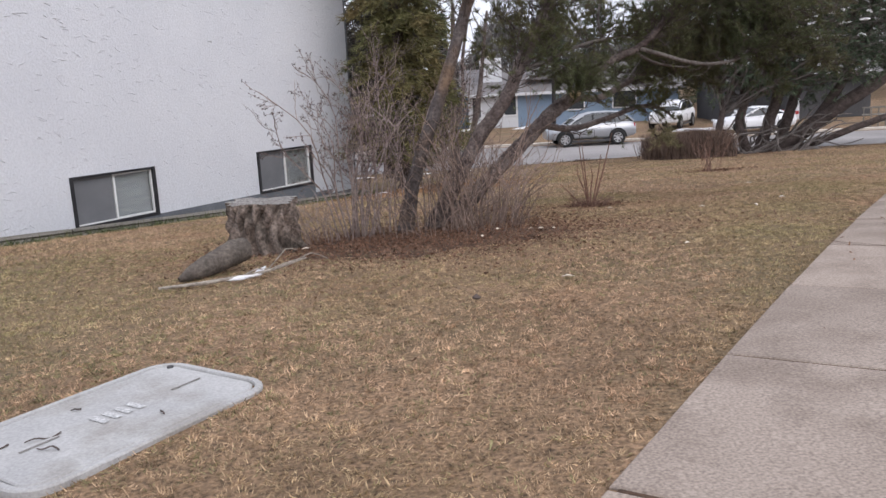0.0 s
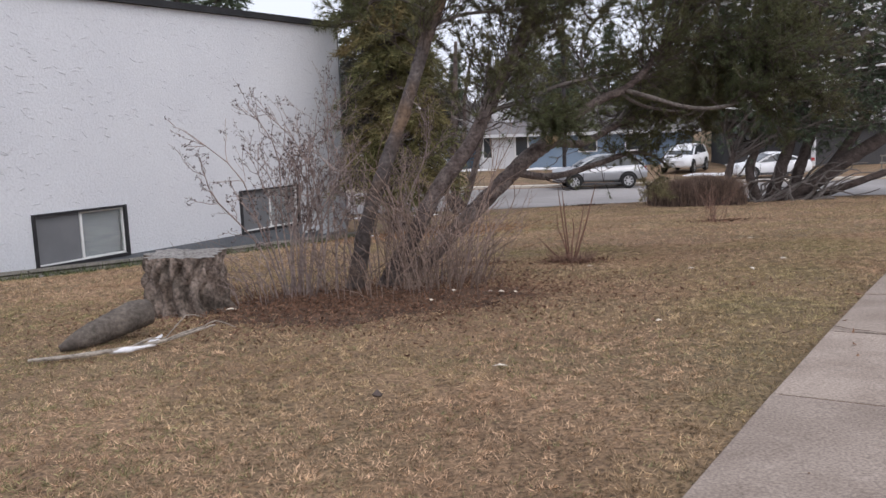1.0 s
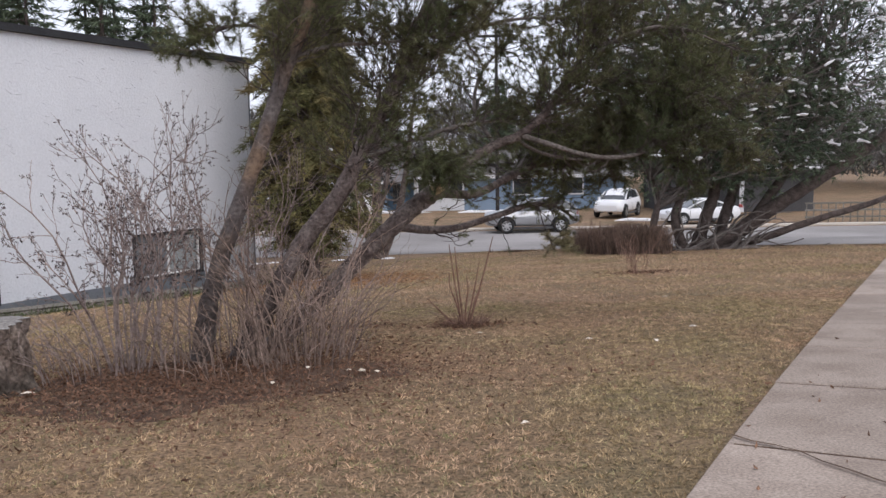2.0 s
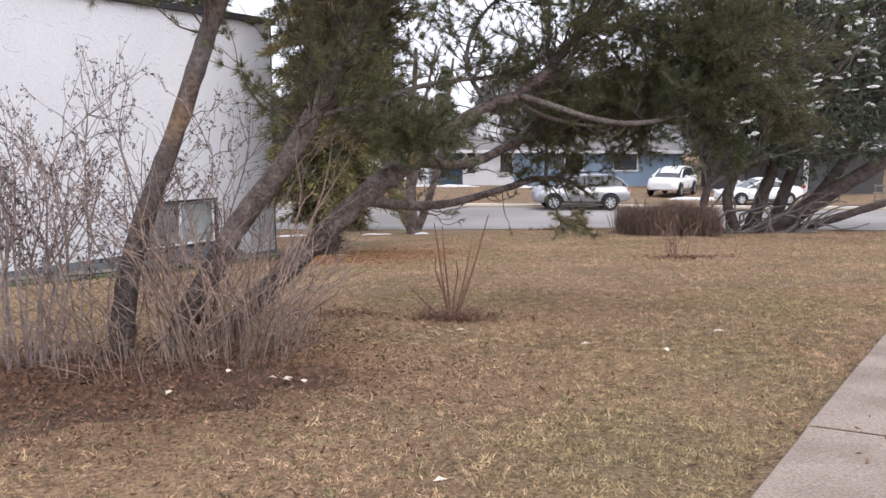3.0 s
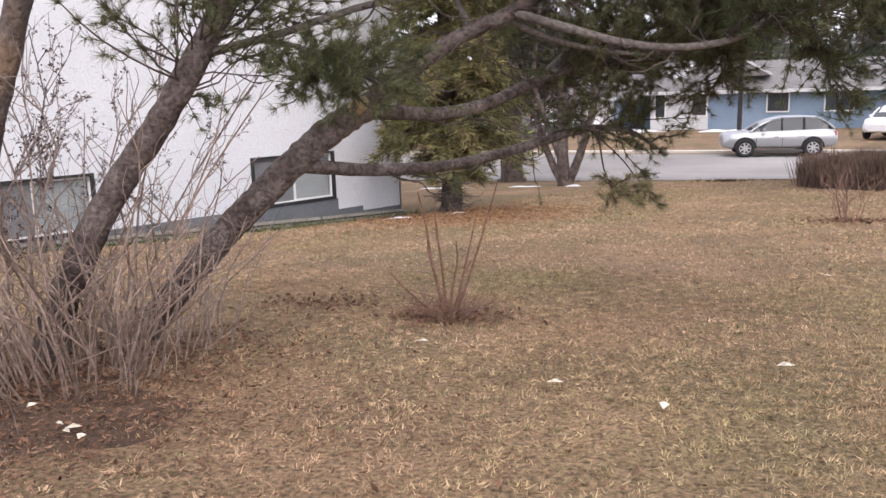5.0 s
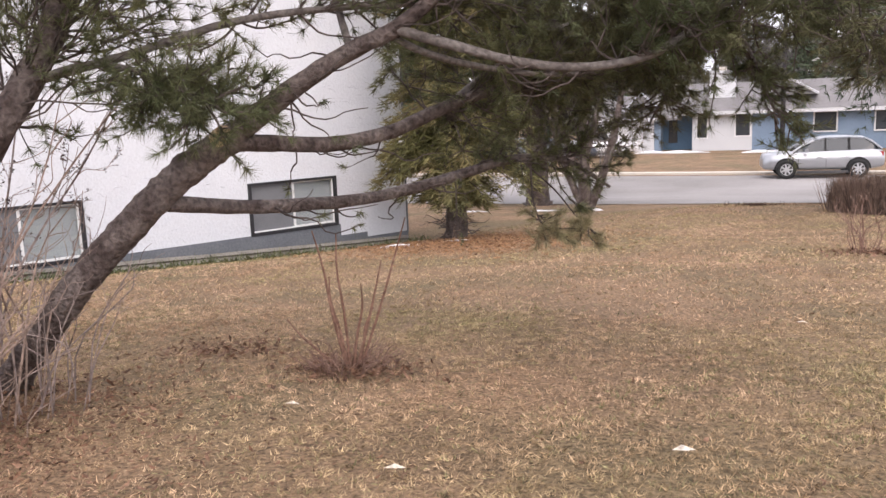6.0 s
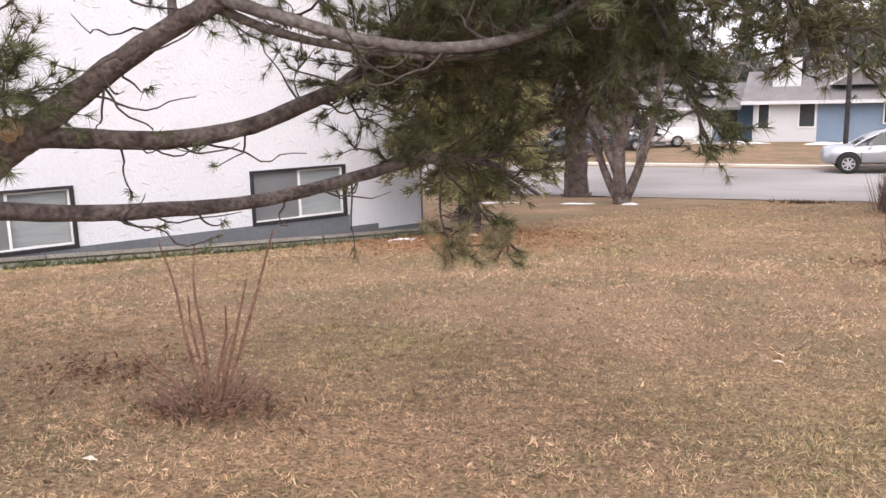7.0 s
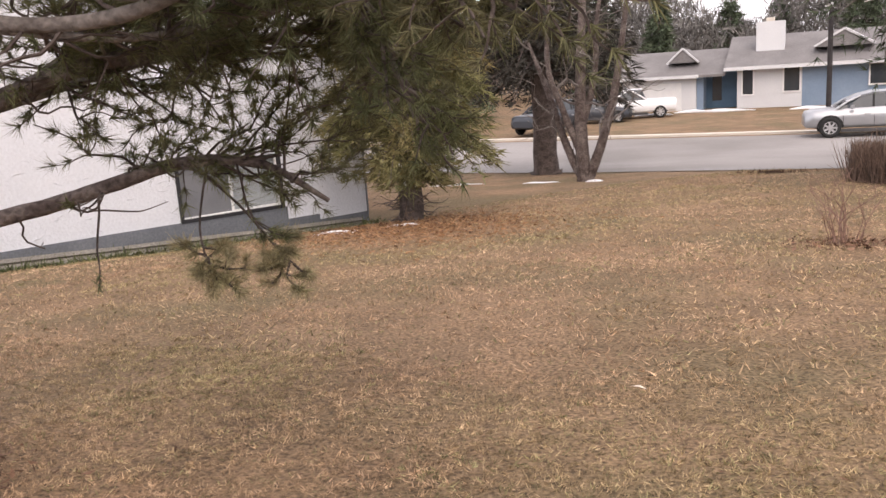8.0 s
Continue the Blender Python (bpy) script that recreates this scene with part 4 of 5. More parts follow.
sn.tube(spline([(-1.18, 6.73, gz(-1.18, 6.73) + 0.025), (-1.06, 6.77, gz(-1.06, 6.77) + 0.03), (-0.96, 6.86, gz(-0.96, 6.86) + 0.04), (-0.94, 6.99, gz(-0.94, 6.99) + 0.07)], 10), (0.006, 0.02, 0.012, 0.026, 0.008), 8, 0.4)
solo("snow_remnant", sn, M["snow"], "strip of old snow beside the log", "snow", smooth=True)

# ---- utility lid, with twigs blown on to it ----
LID_A, LID_C = unit((-0.49, -0.87)), np.array((-0.745, 3.965))
LID_B = np.array((LID_A[1], -LID_A[0]))
LID_L, LID_W, LID_R = 1.14, 0.71, 0.14


def lid_ring(inset, z):
    out = []
    for sx, sy, a0 in ((1, 1, 0), (-1, 1, 90), (-1, -1, 180), (1, -1, 270)):
        for a in np.linspace(0, 90, 7):
            t = radians(a0 + a)
            r = LID_R - inset * 0.6
            q = LID_C + LID_A * (sx * (LID_L / 2 - LID_R) + (r - inset * 0.4) * math.cos(t)) + LID_B * (sy * (LID_W / 2 - LID_R) + (r - inset * 0.4) * math.sin(t))
            out.append((q[0], q[1], gz(*LID_C) + z))
    return np.array(out)


def ring_solid(rings, close=True):
    sp = Soup()
    m = len(rings[0])
    v = np.concatenate(rings)
    f = [(i * m + j, i * m + (j + 1) % m, (i + 1) * m + (j + 1) % m, (i + 1) * m + j) for i in range(len(rings) - 1) for j in range(m)]
    sp.add(v, f)
    if close:
        c = rings[-1].mean(0)
        sp.add(np.concatenate([rings[-1], c[None]]), [(j, (j + 1) % m, m) for j in range(m)])
    return sp


lid = thing("utility_box", (*LID_C, gz(*LID_C)), "pale grey utility box lid set flush in the lawn", "utility box")
part("box_rim", ring_solid([lid_ring(0, -0.1), lid_ring(0, 0.035), lid_ring(0.006, 0.042), lid_ring(0.03, 0.042), lid_ring(0.034, 0.034), lid_ring(0.036, -0.05)], False), M["lid"], lid, "pale rim")
part("lid", ring_solid([lid_ring(0.044, -0.02), lid_ring(0.044, 0.034), lid_ring(0.05, 0.039)]), M["lid"], lid)


def lid_pt(a, b, z):
    q = LID_C + LID_A * a + LID_B * b
    return (q[0], q[1], gz(*LID_C) + z)


# lifting slots as flat dark grey strips just above the lid
for k, a in enumerate((-0.38, 0.30)):
    part("lift_slot", Soup().add([lid_pt(a - 0.08, -0.006, 0.0415), lid_pt(a + 0.08, -0.008, 0.0415), lid_pt(a + 0.08, 0.006, 0.0415), lid_pt(a - 0.08, 0.007, 0.0415)], [(0, 1, 2, 3)]), M["lid_slot"], lid, "dark grey lifting slot")
mk = Soup()
for k in range(4):
    a = -0.13 + 0.055 * k
    mk.add([lid_pt(a, -0.055 + 0.01 * (k % 2), 0.0425), lid_pt(a + 0.034, -0.055, 0.0425), lid_pt(a + 0.034, 0.045, 0.0425), lid_pt(a, 0.05, 0.0425)], [(0, 1, 2, 3)])
part("raised_marking", mk, M["lid_mark"], lid, "worn raised marking")
part("bolt", Soup().tube([lid_pt(-0.50, 0.25, 0.036), lid_pt(-0.50, 0.25, 0.046)], (0.016, 0.016), 10), M["dark_siding"], lid)
for a, b, l, t in ((0.20, 0.02, 0.13, 0.3), (0.30, -0.12, 0.09, 1.2), (0.36, 0.1, 0.16, 0.1), (-0.1, -0.2, 0.05, 2.0), (0.02, 0.16, 0.04, 0.7)):
    p0, p1 = np.array(lid_pt(a, b, 0.046)), np.array(lid_pt(a + l * math.cos(t), b + l * math.sin(t), 0.046))
    solo("small_twig", Soup().tube(fork_curve(p0, p1, 0.003, 4, 0.06), (0.004, 0.0025), 5), M["dark_bark"], "short dark twig lying on the lid", "twig", group="twigs on the lid")

# ---- trees along the street ----
def conifer(name, label, at, height, radius, base, trunk_r, key="needle_far", levels=34, per=7, droop=0.35, spray=(0.16, 0.30), width=0.045, per_branch=26, snow=0, power=0.75, bark="dark_bark", skirt=1.0):
    x, y = at
    z0 = gz(x, y)
    ob = thing(name, (x, y, z0), label, "tree")
    part("trunk", Soup().tube(spline([(x, y, z0 - 0.05), (x + 0.02, y, z0 + 0.3), (x - 0.03, y, z0 + height * 0.4), (x, y, z0 + height)], 22), (trunk_r * 1.35, trunk_r, trunk_r * 0.85, trunk_r * 0.5, 0.02), 12, 0.08), M[bark], ob, smooth=True)
    br, fo, sw_ = Soup(), Soup(), Soup()
    for lv in range(levels):
        q = (lv + rng.uniform(0, 1)) / levels
        z = z0 + base + (height - base) * q
        for b in range(per):
            a = rng.uniform(0, 6.283)
            l = radius * max(0.06, (1 - q)) ** power * min(1.0, skirt + 7.0 * q) * rng.uniform(0.55, 1.12)
            d = np.array((math.cos(a), math.sin(a), 0.0))
            t = np.linspace(0, 1, 6)[:, None]
            c = np.array((x, y, z)) + d * l * t + np.array((0, 0, 1.0)) * l * (0.12 * t - droop * t * t)
            br.tube(c, (max(0.012, trunk_r * 0.16), 0.004), 3, cap=False)
            m = max(5, int(per_branch * l / radius))
            u = rng.uniform(0.2, 1.0, m)
            i = np.minimum((u * 5).astype(int), 4)
            p = c[i] + (c[i + 1] - c[i]) * (u * 5 - i)[:, None]
            side = np.stack([-np.full(m, d[1]), np.full(m, d[0]), np.zeros(m)], 1) * rng.choice((-1, 1), m)[:, None]
            p = p + side * (rng.uniform(0, 0.22, m) * l * (1.1 - u))[:, None] + rng.normal(size=(m, 3)) * 0.05
            for rep in range(3):
                w = d * 0.8 + side * rng.uniform(0.2, 0.9, (m, 1)) + rng.normal(size=(m, 3)) * 0.45 + (0, 0, -0.3)
                blades(fo, p, w, rng.uniform(*spray, m), width * rng.uniform(0.6, 1.4, m))
            if snow and rng.random() < snow:
                k = rng.integers(1, m)
                sw_.tube(spline([p[k] + (0, 0, 0.02), p[k] + d * 0.1 + (0, 0, 0.035), p[k] + d * 0.2], 7), (0.006, 0.03, 0.02, 0.03, 0.006), 6, 0.45)
    tagged(part("branchwork", br, M[bark], ob), kind="stuff")
    part("crown", fo, M[key], ob)
    if sw_.n:
        tagged(part("snow_cover", sw_, M["snow"], ob, "clumps of old snow on the boughs"), kind="stuff")
    return ob


cedar = conifer("cedar", "browning evergreen beside the building corner", (-1.3, 21.3), 9.5, 1.55, 0.75, 0.21, "needle_brown", 44, 13, 0.5, (0.12, 0.28), 0.021, 100, snow=0.03, power=0.45, skirt=0.35)
bits = Soup()
for k in range(150):
    z = rng.uniform(0.02, 1.5)
    a = rng.uniform(0, 6.283)
    d = np.array((math.cos(a), math.sin(a), rng.uniform(-0.5, 0.5)))
    root = np.array((-1.3, 21.3, gz(-1.3, 21.3) + z)) + d * (0.18, 0.18, 0)
    bits.tube(fork_curve(root, root + d * rng.uniform(0.15, 0.5) - (0, 0, 0.05), 0.0, 4, 0.08), (0.012, 0.004), 3, cap=False)
tagged(part("brushwood", bits, M["bark_peel"], cedar, "dead twigs round the foot of the trunk"), kind="stuff")
conifer("spruce", "dark spruce with drooping skirts by the street", (-3.1, 33.9), 12.0, 3.4, 3.0, 0.42, "needle_spruce", 38, 10, 0.55, (0.2, 0.45), 0.045, 60)

# bare tree with several stems
at = (-0.35, 28.6)
zt = gz(*at)
bare = thing("bare_tree", (*at, zt), "leafless tree with several grey stems", "tree")
STEMS = [((0, 0, 0), (-0.05, 0, 1.5), (0.0, 0, 3.0), (0.1, 0.2, 5.5), 0.19), ((-0.05, 0, 0.1), (-0.45, 0.1, 0.9), (-0.9, 0.2, 2.2), (-1.4, 0.3, 3.4), 0.12),
         ((0.08, 0, 0.0), (0.5, 0, 1.1), (0.85, 0.1, 2.6), (1.2, 0.2, 5.2), 0.14), ((-0.1, 0, 0.8), (-0.5, -0.1, 1.9), (-0.8, -0.1, 3.0), (-0.6, 0, 5.2), 0.10), ((0.0, 0.05, 1.4), (0.3, 0.1, 2.6), (0.35, 0.2, 3.8), (0.7, 0.3, 5.6), 0.09)]
tw = Soup()
for a, b, c, d, r in STEMS:
    pts = spline([np.array(q) + (at[0], at[1], zt - 0.03) for q in (a, b, c, d)], 20)
    part("stem", Soup().tube(pts, (r * 0.95, r * 0.78, r * 0.62, r * 0.28), 10, 0.06), M["bark"], bare, smooth=True)
    for k in range(8):
        i = rng.integers(6, 19)
        w = unit(rng.normal(size=3) + (0, 0, 0.5))
        l = rng.uniform(0.4, 1.5)
        q = fork_curve(pts[i], pts[i] + w * l, 0.05, 5, 0.07)
        tw.tube(q, (r * 0.22, 0.006), 4, cap=False)
        for j in range(4):
            m_ = rng.integers(2, 8)
            w2 = unit(w + rng.normal(size=3) * 0.7)
            tw.tube(fork_curve(q[m_], q[m_] + w2 * l * 0.45, 0, 4, 0.06), (0.008, 0.004), 3, cap=False)
tagged(part("brushwood", tw, M["grey_branch"], bare), kind="stuff")

# leaning evergreen with many trunks on the corner
ct = thing("leaning_evergreen", (8.9, 25.6, gz(8.9, 25.6)), "broad dark evergreen with several leaning trunks", "tree")
CT = [[(8.7, 25.4, -0.85), (9.6, 25.4, -0.35), (10.9, 25.4, 0.5), (12.3, 25.5, 1.35), (13.7, 25.5, 2.3), (15, 25.6, 3.6)], [(9.0, 25.2, -0.85), (10.2, 25.2, -0.5), (11.7, 25.2, 0.0), (13.7, 25.3, 0.6), (15, 25.4, 1.5)],
      [(8.6, 25.6, -0.85), (8.9, 25.6, 0.1), (9.15, 25.6, 1.1), (9.2, 25.8, 3.0), (9.0, 25.9, 6.5)], [(8.3, 25.4, -0.85), (8.0, 25.4, 0.0), (8.15, 25.5, 1.0), (7.6, 25.7, 3.0), (7.2, 25.8, 6.0)],
      [(9.2, 25.8, -0.85), (9.6, 25.9, 0.4), (10.0, 26.0, 1.6), (10.6, 26.1, 3.6), (11.2, 26.2, 6.4)], [(7.9, 25.3, -0.8), (7.4, 25.3, -0.2), (7.5, 25.4, 0.7), (6.9, 25.5, 2.0), (6.2, 25.6, 3.4)],
      [(9.4, 25.5, -0.85), (10.3, 25.6, 0.2), (11.2, 25.7, 1.5), (12.2, 25.9, 3.4), (12.8, 26, 5.5)]]
ctc = [spline(c, 30) for c in CT]
for c, r in zip(ctc, (0.2, 0.1, 0.16, 0.12, 0.14, 0.1, 0.13)):
    part("trunk", Soup().tube(c, (r * 1.2, r, r * 0.8, r * 0.4), 9, 0.1), M["dark_bark"], ct, smooth=True)
lim, fol, sno = Soup(), Soup(), Soup()
crown_rng = np.random.default_rng(21)
for k in range(520):
    u = crown_rng.normal(size=3)
    u /= np.linalg.norm(u)
    rr = crown_rng.uniform(0.45, 1.0) ** 0.6
    e = np.array((9.7, 25.3, 4.8)) + u * rr * (5.7, 3.2, 5.4)
    low = 0.85 + 0.25 * math.sin(e[0] * 1.7) + (0.35 if e[0] < 4.5 else 0) + (0.5 if e[0] > 11 else 0)
    if e[2] < low:
        e[2] = low + crown_rng.uniform(0, 0.5)
    c = ctc[crown_rng.integers(2, 7)]
    st = c[crown_rng.integers(12, 28)]
    q = fork_curve(st, e, 0.1, 5, 0.05)
    lim.tube(q, (0.035, 0.008), 4, cap=False)
    m = 22
    i = crown_rng.integers(4, 9, m)
    p = q[i] + crown_rng.normal(size=(m, 3)) * (0.34, 0.34, 0.2)
    out = unit(e - np.array((8.2, 25.4, 3.0)))
    tufts(fol, p, out + crown_rng.normal(size=(m, 3)) * 0.6 + (0, 0, -0.15), 9, 0.24, 0.022, 0.9)
    if crown_rng.random() < (0.8 if e[0] < 10.5 else 0.3) and e[2] > 1.6:
        for j in range(6):
            b = p[crown_rng.integers(0, m)] + (0, -0.22 * crown_rng.random(), 0.12)
            sno.tube(spline([b, b + crown_rng.normal(size=3) * (0.08, 0.04, 0.03) + (0.06, 0, 0.02), b + crown_rng.normal(size=3) * (0.09, 0.05, 0.04) + (0.13, 0, 0.0)], 7), (0.008, 0.03, 0.022, 0.034, 0.006), 6, 0.45)
for k in range(26):
    b = np.array((crown_rng.uniform(7.3, 9.6), crown_rng.uniform(24.6, 25.6), -0.78))
    e = b + (crown_rng.uniform(-0.6, 2.6), crown_rng.uniform(-0.3, 0.4), crown_rng.uniform(0.1, 1.3))
    lim.tube(fork_curve(b, e, crown_rng.uniform(-0.1, 0.25), 6, 0.07), (0.045, 0.012), 5, cap=False)
tagged(part("branchwork", lim, M["grey_branch"], ct), kind="stuff")
part("crown", fol, M["needle_far"], ct)
tagged(part("snow_cover", sno, M["snow"], ct, "clumps of old snow on the boughs"), kind="stuff")

hedge = thing("winter_hedge", (6.5, 25.3, gz(6.5, 25.3)), "low brown leafless hedge under the evergreen", "hedge")
hs = Soup()
hr = np.random.default_rng(5)
n = 9000
t_ = hr.uniform(0, 1, n)
hx = 5.55 + 1.9 * t_ + hr.normal(size=n) * 0.10
hy = 26.3 - 1.6 * np.sin(t_ * 1.5) + hr.uniform(-0.6, 0.6, n)
hh = 0.80 + 0.06 * np.sin(hx * 4.0) + 0.05 * np.sin(hy * 5.0)
blades(hs, np.stack([hx, hy, ground_z(hx, hy)], 1), hr.normal(size=(n, 3)) * (0.22, 0.22, 0.05) + (0, 0, 1), hh * hr.uniform(0.6, 1.12, n), hr.uniform(0.010, 0.022, n))
m_ = 7000
q_ = hr.integers(0, n, m_)
up = hr.uniform(0.25, 0.8, m_)
blades(hs, np.stack([hx[q_] + hr.normal(size=m_) * 0.05, hy[q_] + hr.normal(size=m_) * 0.05, ground_z(hx[q_], hy[q_]) + up * hh[q_]], 1), hr.normal(size=(m_, 3)) * 0.5 + (0, 0, 0.9), hr.uniform(0.1, 0.26, m_), hr.uniform(0.008, 0.014, m_))
for k in range(60):
    u_ = hr.uniform(0, 1)
    x, y = 5.55 + 1.9 * u_, 26.3 - 1.6 * math.sin(u_ * 1.5) + hr.uniform(-0.65, 0.3)
    foot = np.array((x, y, gz(x, y) - 0.02))
    top = foot + (hr.normal() * 0.16, hr.normal() * 0.16, hr.uniform(0.75, 1.0))
    part("cane", Soup().tube([foot, foot + (top - foot) * 0.5 + hr.normal(size=3) * 0.02, top], (0.012, 0.009, 0.004), 5, cap=False), M["hedge"], hedge)
tagged(part("brushwood", hs, M["hedge"], hedge), kind="stuff")


# ---- vehicles ----
def loft(rings, caps=True):
    sp = Soup()
    m = len(rings[0])
    v = np.concatenate(rings)
    sp.add(v, [(i * m + j, (i + 1) * m + j, (i + 1) * m + (j + 1) % m, i * m + (j + 1) % m) for i in range(len(rings) - 1) for j in range(m)])
    if caps:
        for r, fl in ((rings[0], 0), (rings[-1], 1)):
            sp.add(np.concatenate([r, r.mean(0)[None]]), [((j, (j + 1) % m, m) if not fl else ((j + 1) % m, j, m)) for j in range(m)])
    return sp


def section(x, half, low, mid, top, inset):
    y = half
    return np.array([(x, -y * 0.9, low), (x, -y, low + 0.12), (x, -y * 1.0, mid), (x, -y + inset, top - 0.03), (x, -y * 0.6, top), (x, y * 0.6, top), (x, y - inset, top - 0.03), (x, y, mid), (x, y, low + 0.12), (x, y * 0.9, low)])


def wheel(car, x, y, r, out):
    w = part("wheel", Soup().tube([(x, y - 0.10, r), (x, y + 0.10, r)], (r * 0.62, r * 0.62), 18), M["tyre"], car, local=True)
    a = np.linspace(0, 2 * np.pi, 25)
    prof = [(0.62, -0.11), (0.92, -0.11), (1.0, -0.07), (1.0, 0.07), (0.92, 0.11), (0.62, 0.11)]
    rings = [np.array([(x + r * q * math.cos(t), y + d, r + r * q * math.sin(t)) for q, d in prof]) for t in a]
    part("tyre", loft(rings, False), M["tyre"], w, smooth=True, local=True)
    rim = Soup()
    yy = y + out * 0.105
    for k in range(7):
        t = k * 2 * math.pi / 7
        for q0, q1, hw in ((0.12, 0.62, 0.1),):
            c, s_ = math.cos(t), math.sin(t)
            v = [(x + r * (q * c - e * s_), yy, r + r * (q * s_ + e * c)) for q, e in ((q0, -hw), (q1, -hw * 0.8), (q1, hw * 0.8), (q0, hw))]
            rim.add(v, [(0, 1, 2, 3)])
    rim.tube([(x, yy - out * 0.05, r), (x, yy + out * 0.006, r)], (r * 0.16, r * 0.16), 10)
    t2 = np.linspace(0, 2 * np.pi, 25)
    rr = [np.array([(x + r * q * math.cos(t), yy + d * out, r + r * q * math.sin(t)) for q, d in ((0.56, 0.0), (0.64, 0.005), (0.64, -0.05), (0.56, -0.05))]) for t in t2]
    v = np.concatenate(rr)
    rim.add(v, [(i * 4 + j, (i + 1) * 4 + j, (i + 1) * 4 + (j + 1) % 4, i * 4 + (j + 1) % 4) for i in range(24) for j in range(4)])
    part("rim", rim, M["rim"], w, local=True)


def vehicle(name, label, at, turn, paint, kind="suv", scale=1.0):
    """Front towards minus x of its own."""
    car = thing(name, (at[0], at[1], gz(*at) + 0.022), label, "car", turn=turn)
    k = scale
    if kind == "suv":
        st = [(-2.33, 0.64, 0.48, 0.62, 0.80), (-2.25, 0.82, 0.40, 0.68, 1.0), (-1.95, 0.90, 0.38, 0.74, 1.07), (-1.3, 0.92, 0.38, 0.76, 1.11), (-0.95, 0.92, 0.38, 0.78, 1.13), (0.0, 0.93, 0.38, 0.80, 1.15), (1.2, 0.93, 0.38, 0.84, 1.18), (1.9, 0.91, 0.40, 0.86, 1.20), (2.22, 0.87, 0.46, 0.86, 1.17), (2.36, 0.78, 0.52, 0.84, 1.06)]
        gh = [(-1.2, 0.74, 1.10, 1.12), (-0.8, 0.73, 1.11, 1.34), (-0.35, 0.70, 1.12, 1.60), (0.1, 0.68, 1.13, 1.70), (1.0, 0.67, 1.15, 1.71), (1.6, 0.66, 1.18, 1.67), (1.95, 0.65, 1.19, 1.50), (2.25, 0.62, 1.17, 1.20)]
        wx, wr = (-1.40, 1.36), 0.395
    elif kind == "pickup":
        st = [(-2.8, 0.7, 0.5, 0.7, 0.9), (-2.7, 0.92, 0.4, 0.75, 1.08), (-1.5, 0.98, 0.36, 0.8, 1.18), (-1.2, 0.98, 0.36, 0.8, 1.2), (0.6, 0.98, 0.36, 0.8, 1.2), (2.6, 0.98, 0.4, 0.8, 1.2), (2.75, 0.94, 0.45, 0.8, 1.18)]
        gh = [(-1.3, 0.8, 1.18, 1.2), (-0.7, 0.76, 1.2, 1.75), (-0.2, 0.74, 1.2, 1.88), (0.6, 0.74, 1.2, 1.86), (0.85, 0.76, 1.2, 1.3)]
        wx, wr = (-1.75, 1.75), 0.40
    else:
        st = [(-2.25, 0.6, 0.35, 0.5, 0.6), (-2.15, 0.8, 0.25, 0.55, 0.75), (-1.2, 0.87, 0.2, 0.62, 0.92), (0.0, 0.88, 0.2, 0.65, 0.96), (1.4, 0.88, 0.2, 0.7, 1.0), (2.1, 0.82, 0.28, 0.7, 0.98), (2.25, 0.7, 0.38, 0.65, 0.85)]
        gh = [(-1.0, 0.7, 0.93, 0.95), (-0.3, 0.64, 0.95, 1.35), (0.2, 0.62, 0.95, 1.44), (0.9, 0.62, 0.97, 1.40), (1.7, 0.64, 0.99, 1.02)]
        wx, wr = (-1.35, 1.33), 0.32
    S = lambda rings: [r * k for r in rings]
    body = part("body", loft(S([section(x, h, lo, mi, to, 0.07) for x, h, lo, mi, to in st])), M[paint], car, smooth=True, local=True)
    glass = []
    for x, h, z0, z1 in gh:
        glass.append(np.array([(x, -h - 0.12, z0 - 0.02), (x, -h + 0.02, z1 - 0.03), (x, -h * 0.7, z1), (x, h * 0.7, z1), (x, h - 0.02, z1 - 0.03), (x, h + 0.12, z0 - 0.02)]))
    part("window_band", loft(S(glass)), M["car_glass"], car, "dark tinted windows", local=True)
    roof = []
    for x, h, z0, z1 in gh[1:-1]:
        roof.append(np.array([(x, -h - 0.01, z1 - 0.075), (x, -h * 0.72, z1 + 0.014), (x, 0, z1 + 0.03), (x, h * 0.72, z1 + 0.014), (x, h + 0.01, z1 - 0.075)]))
    part("roof", loft(S(roof), False), M[paint], car, smooth=True, local=True)
    for sg in (-1, 1):
        for (xa, ha, za, ta), (xb, hb, zb, tb) in ((gh[0], gh[2]), (gh[-1], gh[-3])):
            part("pillar", Soup().tube([(xa * k, sg * (ha + 0.10) * k, (za - 0.0) * k), ((xa + xb) / 2 * k, sg * ((ha + hb) / 2 + 0.045) * k, (za + tb) / 2 * 1.02 * k), (xb * k, sg * hb * k, (tb - 0.03) * k)], (0.05, 0.045, 0.04), 6), M[paint], car, local=True)
        part("side_sill", Soup().box((-1.0 * k, sg * 0.90 * k - 0.03, 0.22 * k), (1.0 * k, sg * 0.90 * k + 0.03, 0.34 * k)), M["dark_siding"], car, local=True)
        for x in wx:
            a = np.linspace(0.0, math.pi, 15)
            arch = [np.array([(x * k + wr * q * math.cos(t) * k, sg * (0.935 + d) * k, (wr + wr * q * math.sin(t)) * k) for q, d in ((0.9, 0.0), (1.22, 0.0), (1.22, -0.2), (0.9, -0.2))]) for t in a]
            part("wheel_arch", loft(arch), M["tyre"], car, local=True)
            wheel(car, x * k, sg * 0.88 * k, wr * k, sg)
        for x in (-0.95, 0.12, 1.02):
            part("door_seam", Soup().box(((x - 0.008) * k, sg * 0.934 * k - 0.004, 0.46 * k), ((x + 0.008) * k, sg * 0.934 * k + 0.004, 0.84 * k)), M["tyre"], car, local=True)
